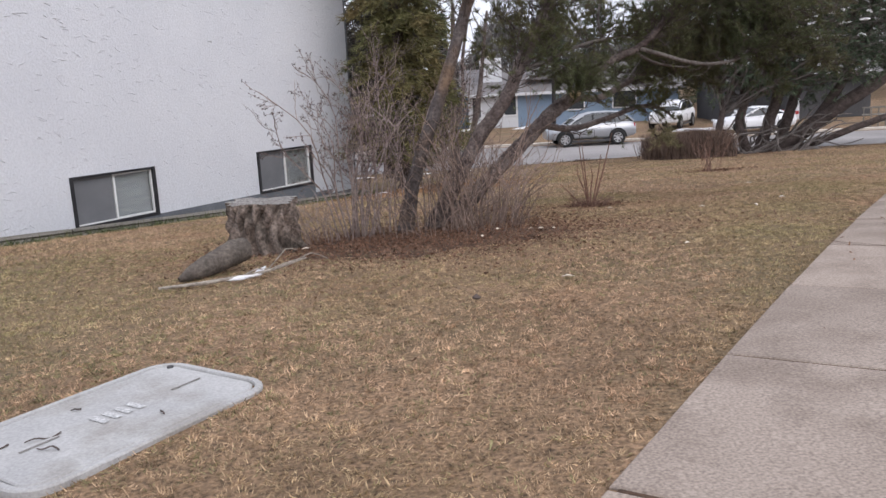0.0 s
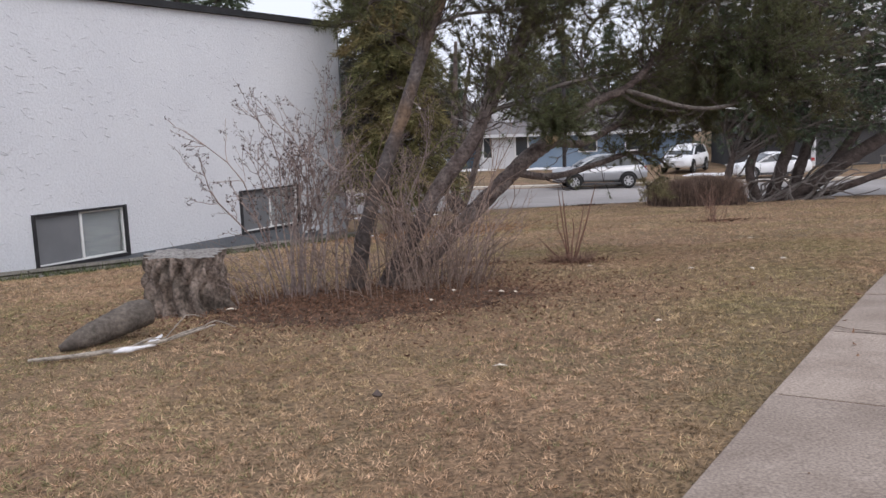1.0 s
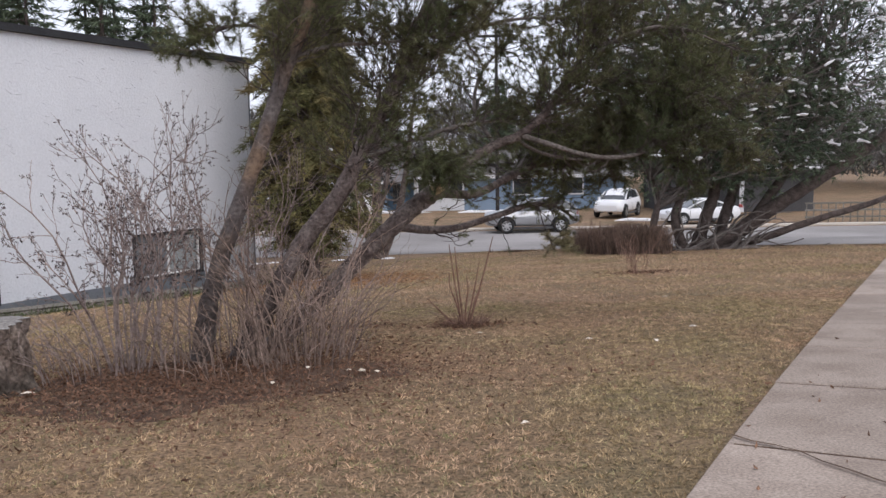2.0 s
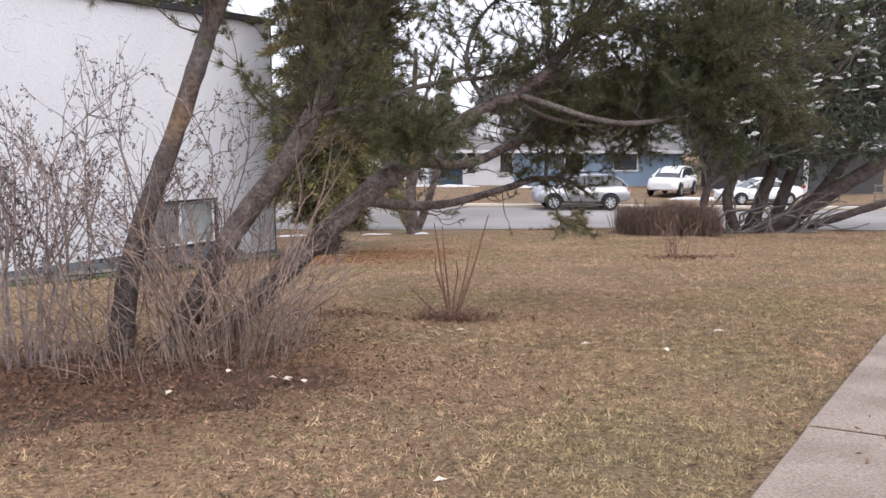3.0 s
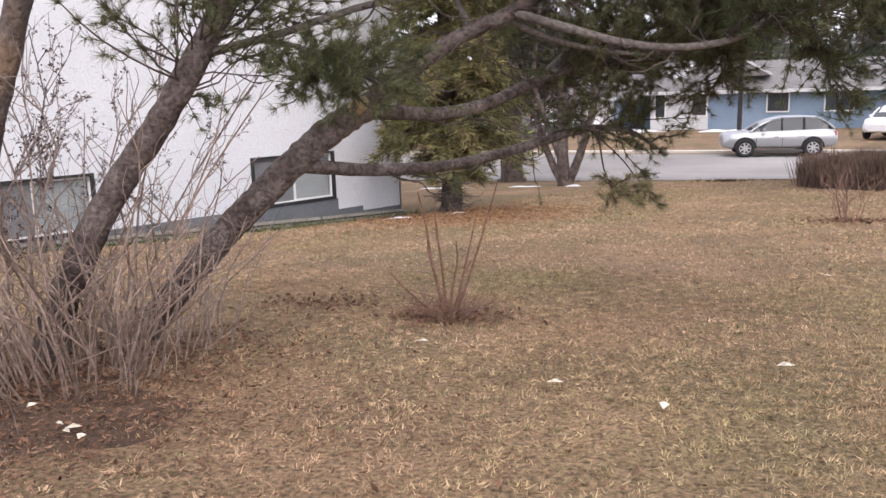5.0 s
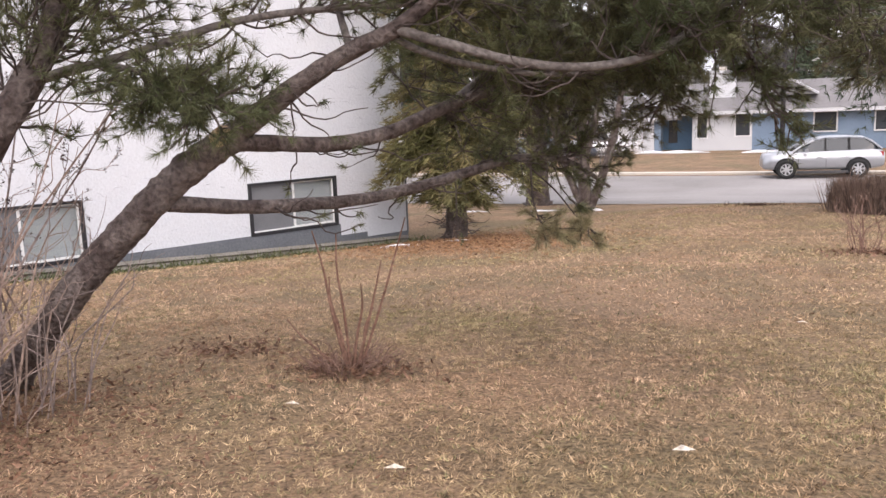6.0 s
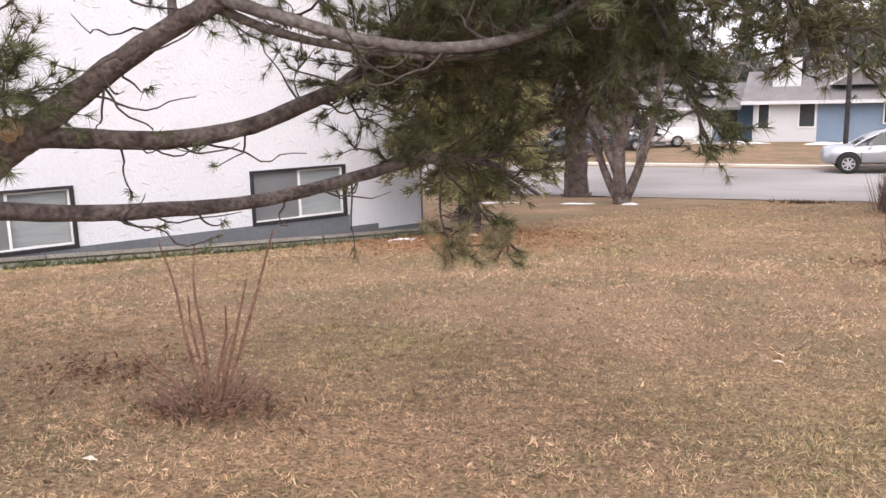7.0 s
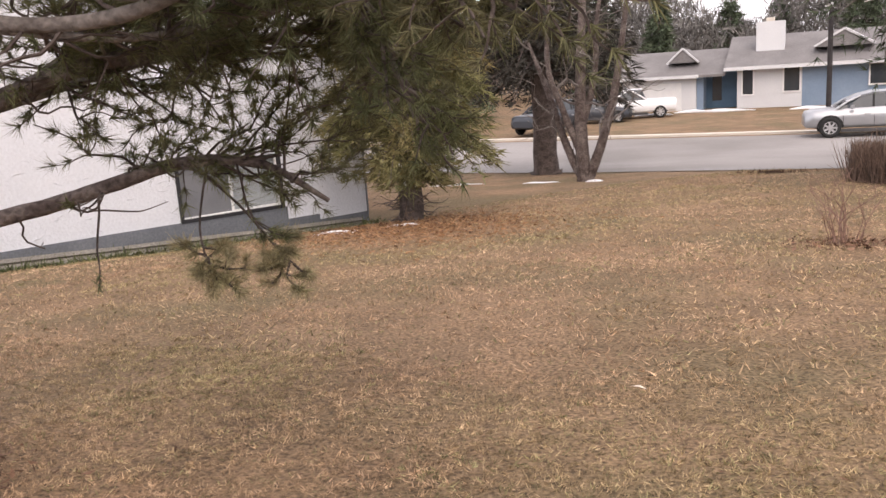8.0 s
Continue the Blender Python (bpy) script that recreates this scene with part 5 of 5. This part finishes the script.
        for x in (-0.12, 0.86):
            part("door_handle", Soup().box(((x - 0.09) * k, sg * 0.93 * k - 0.02, 0.86 * k), ((x + 0.09) * k, sg * 0.93 * k + 0.012, 0.90 * k)), M["rim"], car, local=True)
        gm = [g_ for g_ in gh if 0.0 <= g_[0] <= 1.1]
        for (x, h, z0, z1), hw in zip(gm[:2], (0.035, 0.05)):
            part("door_pillar", Soup().add([((x + a) * k, sg * (y_ + 0.012) * k, z * k) for a in (-hw, hw) for y_, z in ((h + 0.12, z0), (h - 0.015, z1 - 0.04))], [(0, 1, 3, 2)]), M["tyre"], car, local=True)
        part("headlight", Soup().box((-2.26 * k, sg * 0.66 * k - 0.12, 0.68 * k), (-2.12 * k, sg * 0.66 * k + 0.12, 0.80 * k)), M["lamp_glass"], car, local=True)
        part("tail_light", Soup().box((2.16 * k, sg * 0.76 * k - 0.07, 0.9 * k), (2.30 * k, sg * 0.76 * k + 0.07, 1.08 * k)), M["red_lamp"], car, local=True)
        part("door_mirror", Soup().box((-0.72 * k, sg * 1.0 * k - 0.07, 1.1 * k), (-0.58 * k, sg * 1.0 * k + 0.07, 1.24 * k)), M[paint], car, local=True)
    return car


vehicle("suv", "silver SUV parked along the far kerb", (6.28, 47.9), 6, "silver", "suv", 1.06)
vehicle("suv", "white SUV parked on a driveway across the street", (13.0, 57.5), 62, "white_car", "suv", 1.05)
vehicle("parked_car", "white car parked beyond the corner tree", (16.3, 50.8), 10, "white_car", "sedan", 1.0)
vehicle("pickup", "white pickup parked by the garage", (-6.5, 61.5), 14, "white_car", "pickup", 0.95)
vehicle("parked_car", "dark car parked on the street side", (-9.0, 52.5), 70, "dark_car", "suv", 1.0)
vehicle("parked_car", "dark car parked on a driveway", (-8.2, 58.6), 200, "dark_car", "sedan", 1.0)

# ---- house across the street ----
HY, HB = 67.0, -2.45
house = thing("house", (2, HY, HB), "blue and white bungalow with a grey shingle roof", "house")


def hbox(name, key, a, b, label="", parent=None):
    return part(name, Soup().box(a, b), M[key], parent or house, label)


gar = hbox("garage", "house_white", (-8.4, HY, HB), (-3.45, HY + 7, 0.12), "white garage wing")
hbox("garage_door", "white_vinyl", (-7.9, HY - 0.03, HB), (-4.4, HY - 0.003, -0.25), "white panelled garage door")
# set-back wall: its darker blue stands in for shade
hbox("wall", "house_blue_shaded", (-3.448, HY + 1.6, HB), (-0.85, HY + 7, 0.35), "blue recessed wall, darkened as in shade")
hbox("wall", "house_blue", (-3.447, HY + 0.2, HB), (-3.0, HY + 1.598, 0.2), "blue side wall")
hbox("wall", "house_white", (-0.848, HY, HB), (3.05, HY + 7, 0.45), "white front wall")
hbox("wall", "house_blue", (3.052, HY + 0.05, HB), (15.5, HY + 7, 0.45), "light blue siding wall")
for x0, x1, z0, z1 in ((-0.5, 0.12, -1.2, 0.38), (2.0, 2.9, -1.1, 0.36), (6.9, 8.2, -0.9, 0.3), (10.5, 12.2, -0.9, 0.3)):
    w = hbox("window", "car_glass", (x0, HY - 0.035, z0), (x1, HY - 0.004, z1), "dark window with white trim")
    fr = Soup()
    for a, b in (((x0 - 0.09, HY - 0.06, z0 - 0.09), (x0, HY - 0.005, z1 + 0.09)), ((x1, HY - 0.06, z0 - 0.09), (x1 + 0.09, HY - 0.005, z1 + 0.09)), ((x0, HY - 0.06, z0 - 0.09), (x1, HY - 0.005, z0)), ((x0, HY - 0.06, z1), (x1, HY - 0.005, z1 + 0.09))):
        fr.box(a, b)
    part("window_frame", fr, M["white_vinyl"], w)
hbox("window", "car_glass", (-2.6, HY + 1.57, -1.6), (-2.0, HY + 1.597, 0.2), "dark entry sidelight")


def prism(x0, x1, y0, y1, zl, ridge_y, zr, thick=0.16):
    v = []
    for x in (x0, x1):
        v += [(x, y0, zl), (x, ridge_y, zr), (x, y1, zl), (x, y1, zl - thick), (x, ridge_y, zr - thick), (x, y0, zl - thick)]
    sp = Soup().add(v, [(j, (j + 1) % 6, 6 + (j + 1) % 6, 6 + j) for j in range(6)])
    sp.add(v, [(0, 5, 4, 1), (1, 4, 3, 2), (6, 7, 10, 11), (7, 8, 9, 10)])
    return sp


part("roof", prism(-1.6, 16.0, HY - 0.7, HY + 8.3, 0.55, HY + 4, 2.55), M["shingle"], house, "grey shingle roof")
part("garage_roof", prism(-8.9, -1.55, HY - 0.6, HY + 7.6, 0.22, HY + 3.6, 1.85), M["shingle"], house, "grey shingle garage roof")
hbox("fascia", "house_white", (-1.6, HY - 0.76, 0.36), (16.0, HY - 0.703, 0.58), "white fascia board")
hbox("fascia", "house_white", (-8.9, HY - 0.66, 0.04), (-3.2, HY - 0.603, 0.24), "white fascia board")
ga = Soup().add([(-5.4, HY + 0.6, 1.05), (-3.4, HY + 0.6, 1.05), (-4.4, HY + 0.6, 1.95), (-5.4, HY + 3.5, 1.05), (-3.4, HY + 3.5, 1.05), (-4.4, HY + 3.5, 1.95)], [(0, 1, 4, 3), (1, 2, 5, 4), (2, 0, 3, 5)])
ga.add([(-5.4, HY + 0.6, 1.05), (-3.4, HY + 0.6, 1.05), (-4.4, HY + 0.6, 1.95)], [(0, 1, 2)])
part("gable", ga, M["shingle"], house, "small shingled gable")
gt = Soup()
for x in (-5.45, -3.35):
    gt.tube([(x, HY + 0.56, 1.03), (-4.4, HY + 0.56, 2.0)], (0.07, 0.07), 4)
part("gable_trim", gt, M["house_white"], house, "white gable trim")
gt2 = Soup()
for x in (3.7, 7.1):
    gt2.tube([(x, HY + 0.3, 1.55), (5.4, HY + 0.3, 2.55)], (0.09, 0.09), 4)
part("gable_trim", gt2, M["house_white"], house, "white gable trim")
part("gable", Soup().add([(3.7, HY + 0.34, 1.5), (7.1, HY + 0.34, 1.5), (5.4, HY + 0.34, 2.5), (3.7, HY + 4, 1.5), (7.1, HY + 4, 1.5), (5.4, HY + 4, 2.5)], [(0, 1, 4, 3), (1, 2, 5, 4), (2, 0, 3, 5)]).add([(3.7, HY + 0.34, 1.5), (7.1, HY + 0.34, 1.5), (5.4, HY + 0.34, 2.5)], [(0, 1, 2)]), M["shingle"], house)
ch = hbox("chimney", "house_white", (0.16, HY + 1.5, 1.0), (1.9, HY + 2.4, 3.35), "wide white chimney")
part("chimney_cap", Soup().box((0.75, HY + 1.7, 3.352), (1.25, HY + 2.2, 3.6)), M["kerb"], ch)
hbox("step", "kerb", (-1.2, HY - 1.6, HB - 0.1), (3.6, HY - 0.01, HB + 0.14), "pale concrete front step")
snow_bank = Soup()
for x, y, a, b in ((-2.0, 64.6, 5.0, 0.5), (5.0, 64.0, 5.0, 0.5), (-5.5, 63.0, 2.4, 0.5), (14, 53.5, 4, 0.5)):
    t = np.linspace(0, 1, 12)
    snow_bank.tube(np.stack([x - a / 2 + a * t, y + 0.2 * np.sin(9 * t), ground_z(x + 0 * t, y + 0 * t) + 0.03], 1), (0.02, 0.16, 0.12, 0.18, 0.1, 0.02), 7, 0.25)
solo("snow_bank", snow_bank, M["snow"], "thin banks of old snow on the far lawns", "snow", "stuff", smooth=True)

pole = thing("utility_pole", (4.76, 52.4, gz(4.76, 52.4)), "tall dark utility pole by the street", "utility pole")
part("shaft", Soup().tube([(4.76, 52.4, -2.3), (4.76, 52.4, 3.5), (4.76, 52.4, 9.6)], (0.12, 0.11, 0.09), 12), M["pole"], pole, smooth=True)
part("crossarm", Soup().box((3.7, 52.25, 8.9), (5.8, 52.35, 9.05)), M["pole"], pole)

# dark garage house at the corner
dh = thing("house", (21, 60.5, -2.5), "dark grey house with a pale snowy roof edge", "house")
part("wall", Soup().box((17.2, 60, -2.8), (27.0, 68, 0.75)), M["dark_siding"], dh, "dark grey siding wall")
part("garage_door", Soup().box((18.2, 59.96, -2.6), (21.4, 59.997, 0.3)), M["black_trim"], dh, "black garage door")
part("door_trim", Soup().box((21.9, 59.93, -2.6), (22.2, 59.997, 0.6)), M["house_white"], dh, "white upright trim")
part("roof", prism(16.6, 27.6, 59.3, 68.7, 0.85, 64, 2.7), M["shingle"], dh, "grey shingle roof")
part("roof_snow", Soup().box((18.6, 59.2, 0.85), (27.0, 59.9, 1.0)), M["snow"], dh, "snow along the eave")
fence = thing("railing", (25, 50.5, -1.9), "weathered grey railing beside the far yard", "fence")
for k in range(16):
    x = 22.4 + 0.42 * k
    part("baluster", Soup().box((x, 50.45, -2.15), (x + 0.05, 50.5, -1.05)), M["timber"], fence)
for z in (-1.85, -1.45, -1.05):
    part("rail", Soup().box((22.3, 50.40, z), (29.2, 50.449, z + 0.09)), M["timber"], fence)

# ---- far trees, roofs and hill ----
def far_spruce(x, y, h, r, key="needle_far"):
    conifer("far_spruce", "tall dark spruce in the distance", (x, y), h, r, 0.8, 0.25, key, 34, 8, 0.3, (0.35, 0.8), 0.11, 18)


for x, y, h, r in ((-27, 60, 24, 3.4), (-24.3, 64, 23, 3.2), (-21.5, 60, 25, 3.2), (-18.6, 62, 22, 3.0), (-31, 64, 24, 3.8), (-25.6, 58, 23.5, 3.8), (-23, 66, 24.5, 3.8), (-20, 64, 24, 3.6), (-29, 60, 25, 3.8), (-9, 84, 9, 2.4), (-4, 92, 11, 2.2), (0.0, 95, 9.5, 2.2), (7, 86, 12, 2.8), (12, 90, 13, 3.0), (17, 84, 13, 3.2), (23, 82, 14, 3.2), (30, 78, 13, 3.2), (-14, 82, 12, 3.0)):
    far_spruce(x, y, h, r)
gs = Soup()
n = 90000
gx = rng.uniform(-60, 70, n)
gy = rng.uniform(85, 130, n)
gh_ = (8.5 + 2.5 * np.sin(gx * 0.31) + 1.5 * np.sin(gx * 0.83)) * rng.uniform(0.1, 1, n) ** 0.7
blades(gs, np.stack([gx, gy, -2.2 + gh_], 1), rng.normal(size=(n, 3)) * 0.6 + (0, 0, 0.9), rng.uniform(0.6, 1.6, n), rng.uniform(0.08, 0.22, n))
solo("far_woods", gs, M["grey_trees"], "bare grey woods beyond the houses", "woods", "stuff")
hl = Soup().grid(lambda u, v: (-700 + 1400 * u, 600 + 60 * v, -5 + (26 + 9 * np.sin(9 * u) + 5 * np.sin(23 * u)) * np.sin(v * np.pi / 2)), 90, 8)
solo("backdrop", hl, M["hill"], "distant wooded hill under the pale sky", "hill", "structure", smooth=True)

# ---- snow remnants and pale scraps on the lawn ----
def snow_patch(cx, cy, a, b, turn, seed):
    r = np.random.default_rng(seed)
    ph = r.uniform(0, 6.28, 5)

    def disc(u, v):
        t = u * 2 * np.pi
        e = v * (0.75 + 0.3 * np.sin(2 * t + ph[0]) + 0.25 * np.sin(5 * t + ph[1]) + 0.25 * np.sin(11 * t + ph[2]) + 0.2 * np.sin(19 * t + ph[3]))
        p, q = e * a * 0.5 * np.cos(t), e * b * 0.5 * np.sin(t)
        x, y = cx + p * math.cos(turn) - q * math.sin(turn), cy + p * math.sin(turn) + q * math.cos(turn)
        return x, y, ground_z(x, y) + 0.04 - 0.055 * v ** 3 + 0.014 * np.sin(9 * x + ph[4]) * np.sin(11 * y) * (1 - v)

    solo("snow_patch", Soup().grid(disc, 70, 10), M["snow"], "small patch of melting snow on the lawn", "snow", smooth=True, group="snow patches")


for i, (x, y, a, b, t) in enumerate(((-1.75, 19.6, 0.9, 0.35, 0.3), (-1.0, 20.4, 0.6, 0.25, 0.2), (-1.4, 28.4, 1.2, 0.15, 0.1), (-0.1, 28.5, 0.5, 0.2, 0), (-3.9, 28.9, 1.3, 0.15, 0.1))):
    snow_patch(x, y, a, b, t, 40 + i)
scr = np.random.default_rng(11)
SCRAPS = [(1.35, 8.4), (1.25, 8.43), (1.15, 8.5), (0.7, 8.17), (2.94, 9.44), (3.41, 9.2), (1.25, 5.96), (0.84, 8.68), (1.24, 8.48), (3.9, 9.9), (2.1, 10.1), (-0.9, 8.2), (4.4, 12.7), (2.2, 6.9)]
for x, y in SCRAPS:
    l, w, t = scr.uniform(0.025, 0.05), scr.uniform(0.012, 0.025), scr.uniform(0, 3.1)
    z = gz(x, y) + 0.035
    c, s_ = math.cos(t), math.sin(t)
    v = [(x + l * c, y + l * s_, z), (x - w * s_, y + w * c, z + 0.012), (x - l * c, y - l * s_, z + 0.004), (x + w * s_, y - w * c, z + 0.008), (x, y, z + 0.016)]
    solo("pale_leaf", Soup().add(v, [(0, 1, 4), (1, 2, 4), (2, 3, 4), (3, 0, 4)]), M["pale_leaf"], "curled pale dead leaf lying on the grass", "leaf", group="pale leaves on the lawn")
for x, y in ((0.69, 5.56),):
    z = gz(x, y) + 0.03
    solo("pine_cone", Soup().tube([(x - 0.022, y, z), (x, y + 0.01, z + 0.008), (x + 0.022, y, z)], (0.006, 0.018, 0.008), 8, 0.3), M["dark_bark"], "small dark pine cone in the grass", "pine cone", group="cones on the lawn")
drain = Soup()
blades(drain, np.stack([4.0 + rng.normal(size=300) * 0.3, 29.0 + rng.normal(size=300) * 0.12, np.full(300, gz(4.0, 29.0))], 1), rng.normal(size=(300, 3)) * 0.7 + (0, 0, 0.6), rng.uniform(0.05, 0.14, 300), np.full(300, 0.03))
solo("weed_tuft", drain, M["duff"], "dark matted tuft at the lawn edge", "weeds", "stuff")

# ---- dry grass ----
def grass(tufts_n, each, x0, x1, y0, y1, length, width, size, seed):
    """Matted tufts of blades: the dead ones and the greener ones."""
    r = np.random.default_rng(seed)
    x, y = r.uniform(x0, x1, tufts_n), r.uniform(y0, y1, tufts_n)
    xy = np.stack([x, y], 1)
    keep = ((xy - SW_A) @ SW_N < -0.02) & (y < near_edge(x) - 0.05) & ((xy - W0) @ WN > 0.87)
    keep &= ~((np.abs((xy - LID_C) @ LID_A) < LID_L / 2 + 0.01) & (np.abs((xy - LID_C) @ LID_B) < LID_W / 2 + 0.01))
    bed = ((x - 0.1) / 1.75) ** 2 + ((y - 8.5) / 1.3) ** 2
    keep &= r.uniform(0, 1, tufts_n) > 0.9 * np.exp(-bed ** 1.2 * 0.9)
    thin = 0.5 + 0.5 * np.sin(1.9 * x + 1.1 * np.sin(1.3 * y)) * np.sin(1.5 * y + 0.8 * np.sin(2.1 * x))
    keep &= r.uniform(0, 1, tufts_n) < 0.6 + 0.4 * thin
    clump = np.sin(43 * x + 5 * np.sin(7.3 * y + 1.7 * np.sin(3.1 * x))) * np.sin(37 * y + 5 * np.sin(6.1 * x + 2.3 * np.sin(2.7 * y)))
    keep &= r.uniform(0, 1, tufts_n) < np.clip(0.78 + 0.7 * clump, 0.18, 1)
    xy = xy[keep]
    wall_d = (xy - W0) @ WN
    gx, gy = xy.T
    patch = np.sin(1.15 * gx + 1.3 * np.sin(0.9 * gy)) * np.sin(1.05 * gy + 1.1 * np.sin(1.2 * gx)) + 0.45 * np.sin(4.3 * gx + 2 * np.sin(3.1 * gy)) * np.sin(3.9 * gy)
    live = 0.10 + 0.16 * smooth01((patch - 0.15) / 0.7) + 0.38 * smooth01((0.8 - gx) / 3.5) * smooth01((11 - gy) / 3) + 0.5 * np.exp(-((wall_d - 0.8) / 0.9) ** 2)
    green_tuft = np.repeat(r.uniform(0, 1, len(xy)) < live, each)
    tall = np.repeat(0.8 + 0.4 * r.uniform(0, 1, len(xy)) ** 3 + 0.15 * smooth01(patch), each)
    xy = np.repeat(xy, each, 0)
    m = len(xy)
    off = r.normal(size=(m, 2)) * size
    flow = np.repeat(r.normal(size=(m // each, 2)), each, 0) * 0.9
    w = np.concatenate([off / size * 0.5 + flow + r.normal(size=(m, 2)) * 0.4, np.abs(r.normal(size=(m, 1))) * 0.5 + 0.3], 1)
    xy = xy + off
    s_ = r.uniform(0.5, 1.35, m) * tall
    out = []
    for pick in (~green_tuft, green_tuft):
        sp, q = Soup(), xy[pick]
        blades(sp, np.stack([q[:, 0], q[:, 1], ground_z(q[:, 0], q[:, 1]) + lumps(q[:, 0], q[:, 1]) - 0.004], 1), w[pick], length * s_[pick], width * np.sqrt(s_[pick]))
        out.append(sp)
    return out


dead, live_ = grass(225000, 9, -3.5, 7.5, 2.0, 13.0, 0.029, 0.0052, 0.013, 1)
solo("grass", dead, M["straw"], "dry matted straw-coloured grass", "grass", "stuff")
solo("green_grass", live_, M["green_grass"], "dull green tufts among the dry grass", "grass", "stuff")
dead, live_ = grass(190000, 5, -7.5, 15, 13.0, 36, 0.046, 0.0085, 0.025, 2)
solo("far_grass", dead, M["straw"], "dry straw-coloured grass down to the street", "grass", "stuff")
solo("green_grass", live_, M["green_grass"], "dull green tufts in the lawn towards the street", "grass", "stuff")

dead, live_ = grass(70000, 5, -11.5, -3.5, 1.0, 13.0, 0.042, 0.0085, 0.025, 3)
solo("grass", dead, M["straw"], "dry straw-coloured grass beside the wall", "grass", "stuff")
solo("green_grass", live_, M["green_grass"], "dull green grass beside the wall", "grass", "stuff")

# ---- sidewalk slabs ----
slab_rng = np.random.default_rng(9)
for k in range(-10, 16):
    g = 0.009
    a, b = k * SLAB + g, (k + 1) * SLAB - g
    h = 0.028 + slab_rng.uniform(-0.004, 0.004)
    e = 0.007
    low = [sw(a, 0.0, -0.06), sw(b, 0.0, -0.06), sw(b, SW_W, -0.06), sw(a, SW_W, -0.06)]
    mid = [sw(a, 0.0, h - e), sw(b, 0.0, h - e), sw(b, SW_W, h - e), sw(a, SW_W, h - e)]
    top = [sw(a + e, e, h), sw(b - e, e, h), sw(b - e, SW_W - e, h), sw(a + e, SW_W - e, h)]
    sp = Soup().add(low + mid + top, [(i, (i + 1) % 4, 4 + (i + 1) % 4, 4 + i) for i in range(4)] + [(4 + i, 4 + (i + 1) % 4, 8 + (i + 1) % 4, 8 + i) for i in range(4)] + [(8, 9, 10, 11)])
    part("slab", sp, M["concrete"], pavement)

# one jagged crack across the walk
cr_rng = np.random.default_rng(4)
c0, wob = [], 0.0
for t in np.linspace(0, 1, 16):
    wob += cr_rng.normal() * 0.03
    c0.append((2.66 - 0.95 * t + wob * 0.8, 0.0 + 1.48 * t))
crack = Soup()
for (s0, w0), (s1, w1) in zip(c0[:-1], c0[1:]):
    hw = cr_rng.uniform(0.004, 0.009)
    crack.add([sw(s0 - hw, w0, 0.0335), sw(s0 + hw, w0, 0.0335), sw(s1 + hw, w1, 0.0335), sw(s1 - hw, w1, 0.0335)], [(0, 1, 2, 3)])
part("crack", crack, M["duff"], pavement, "dark jagged crack")
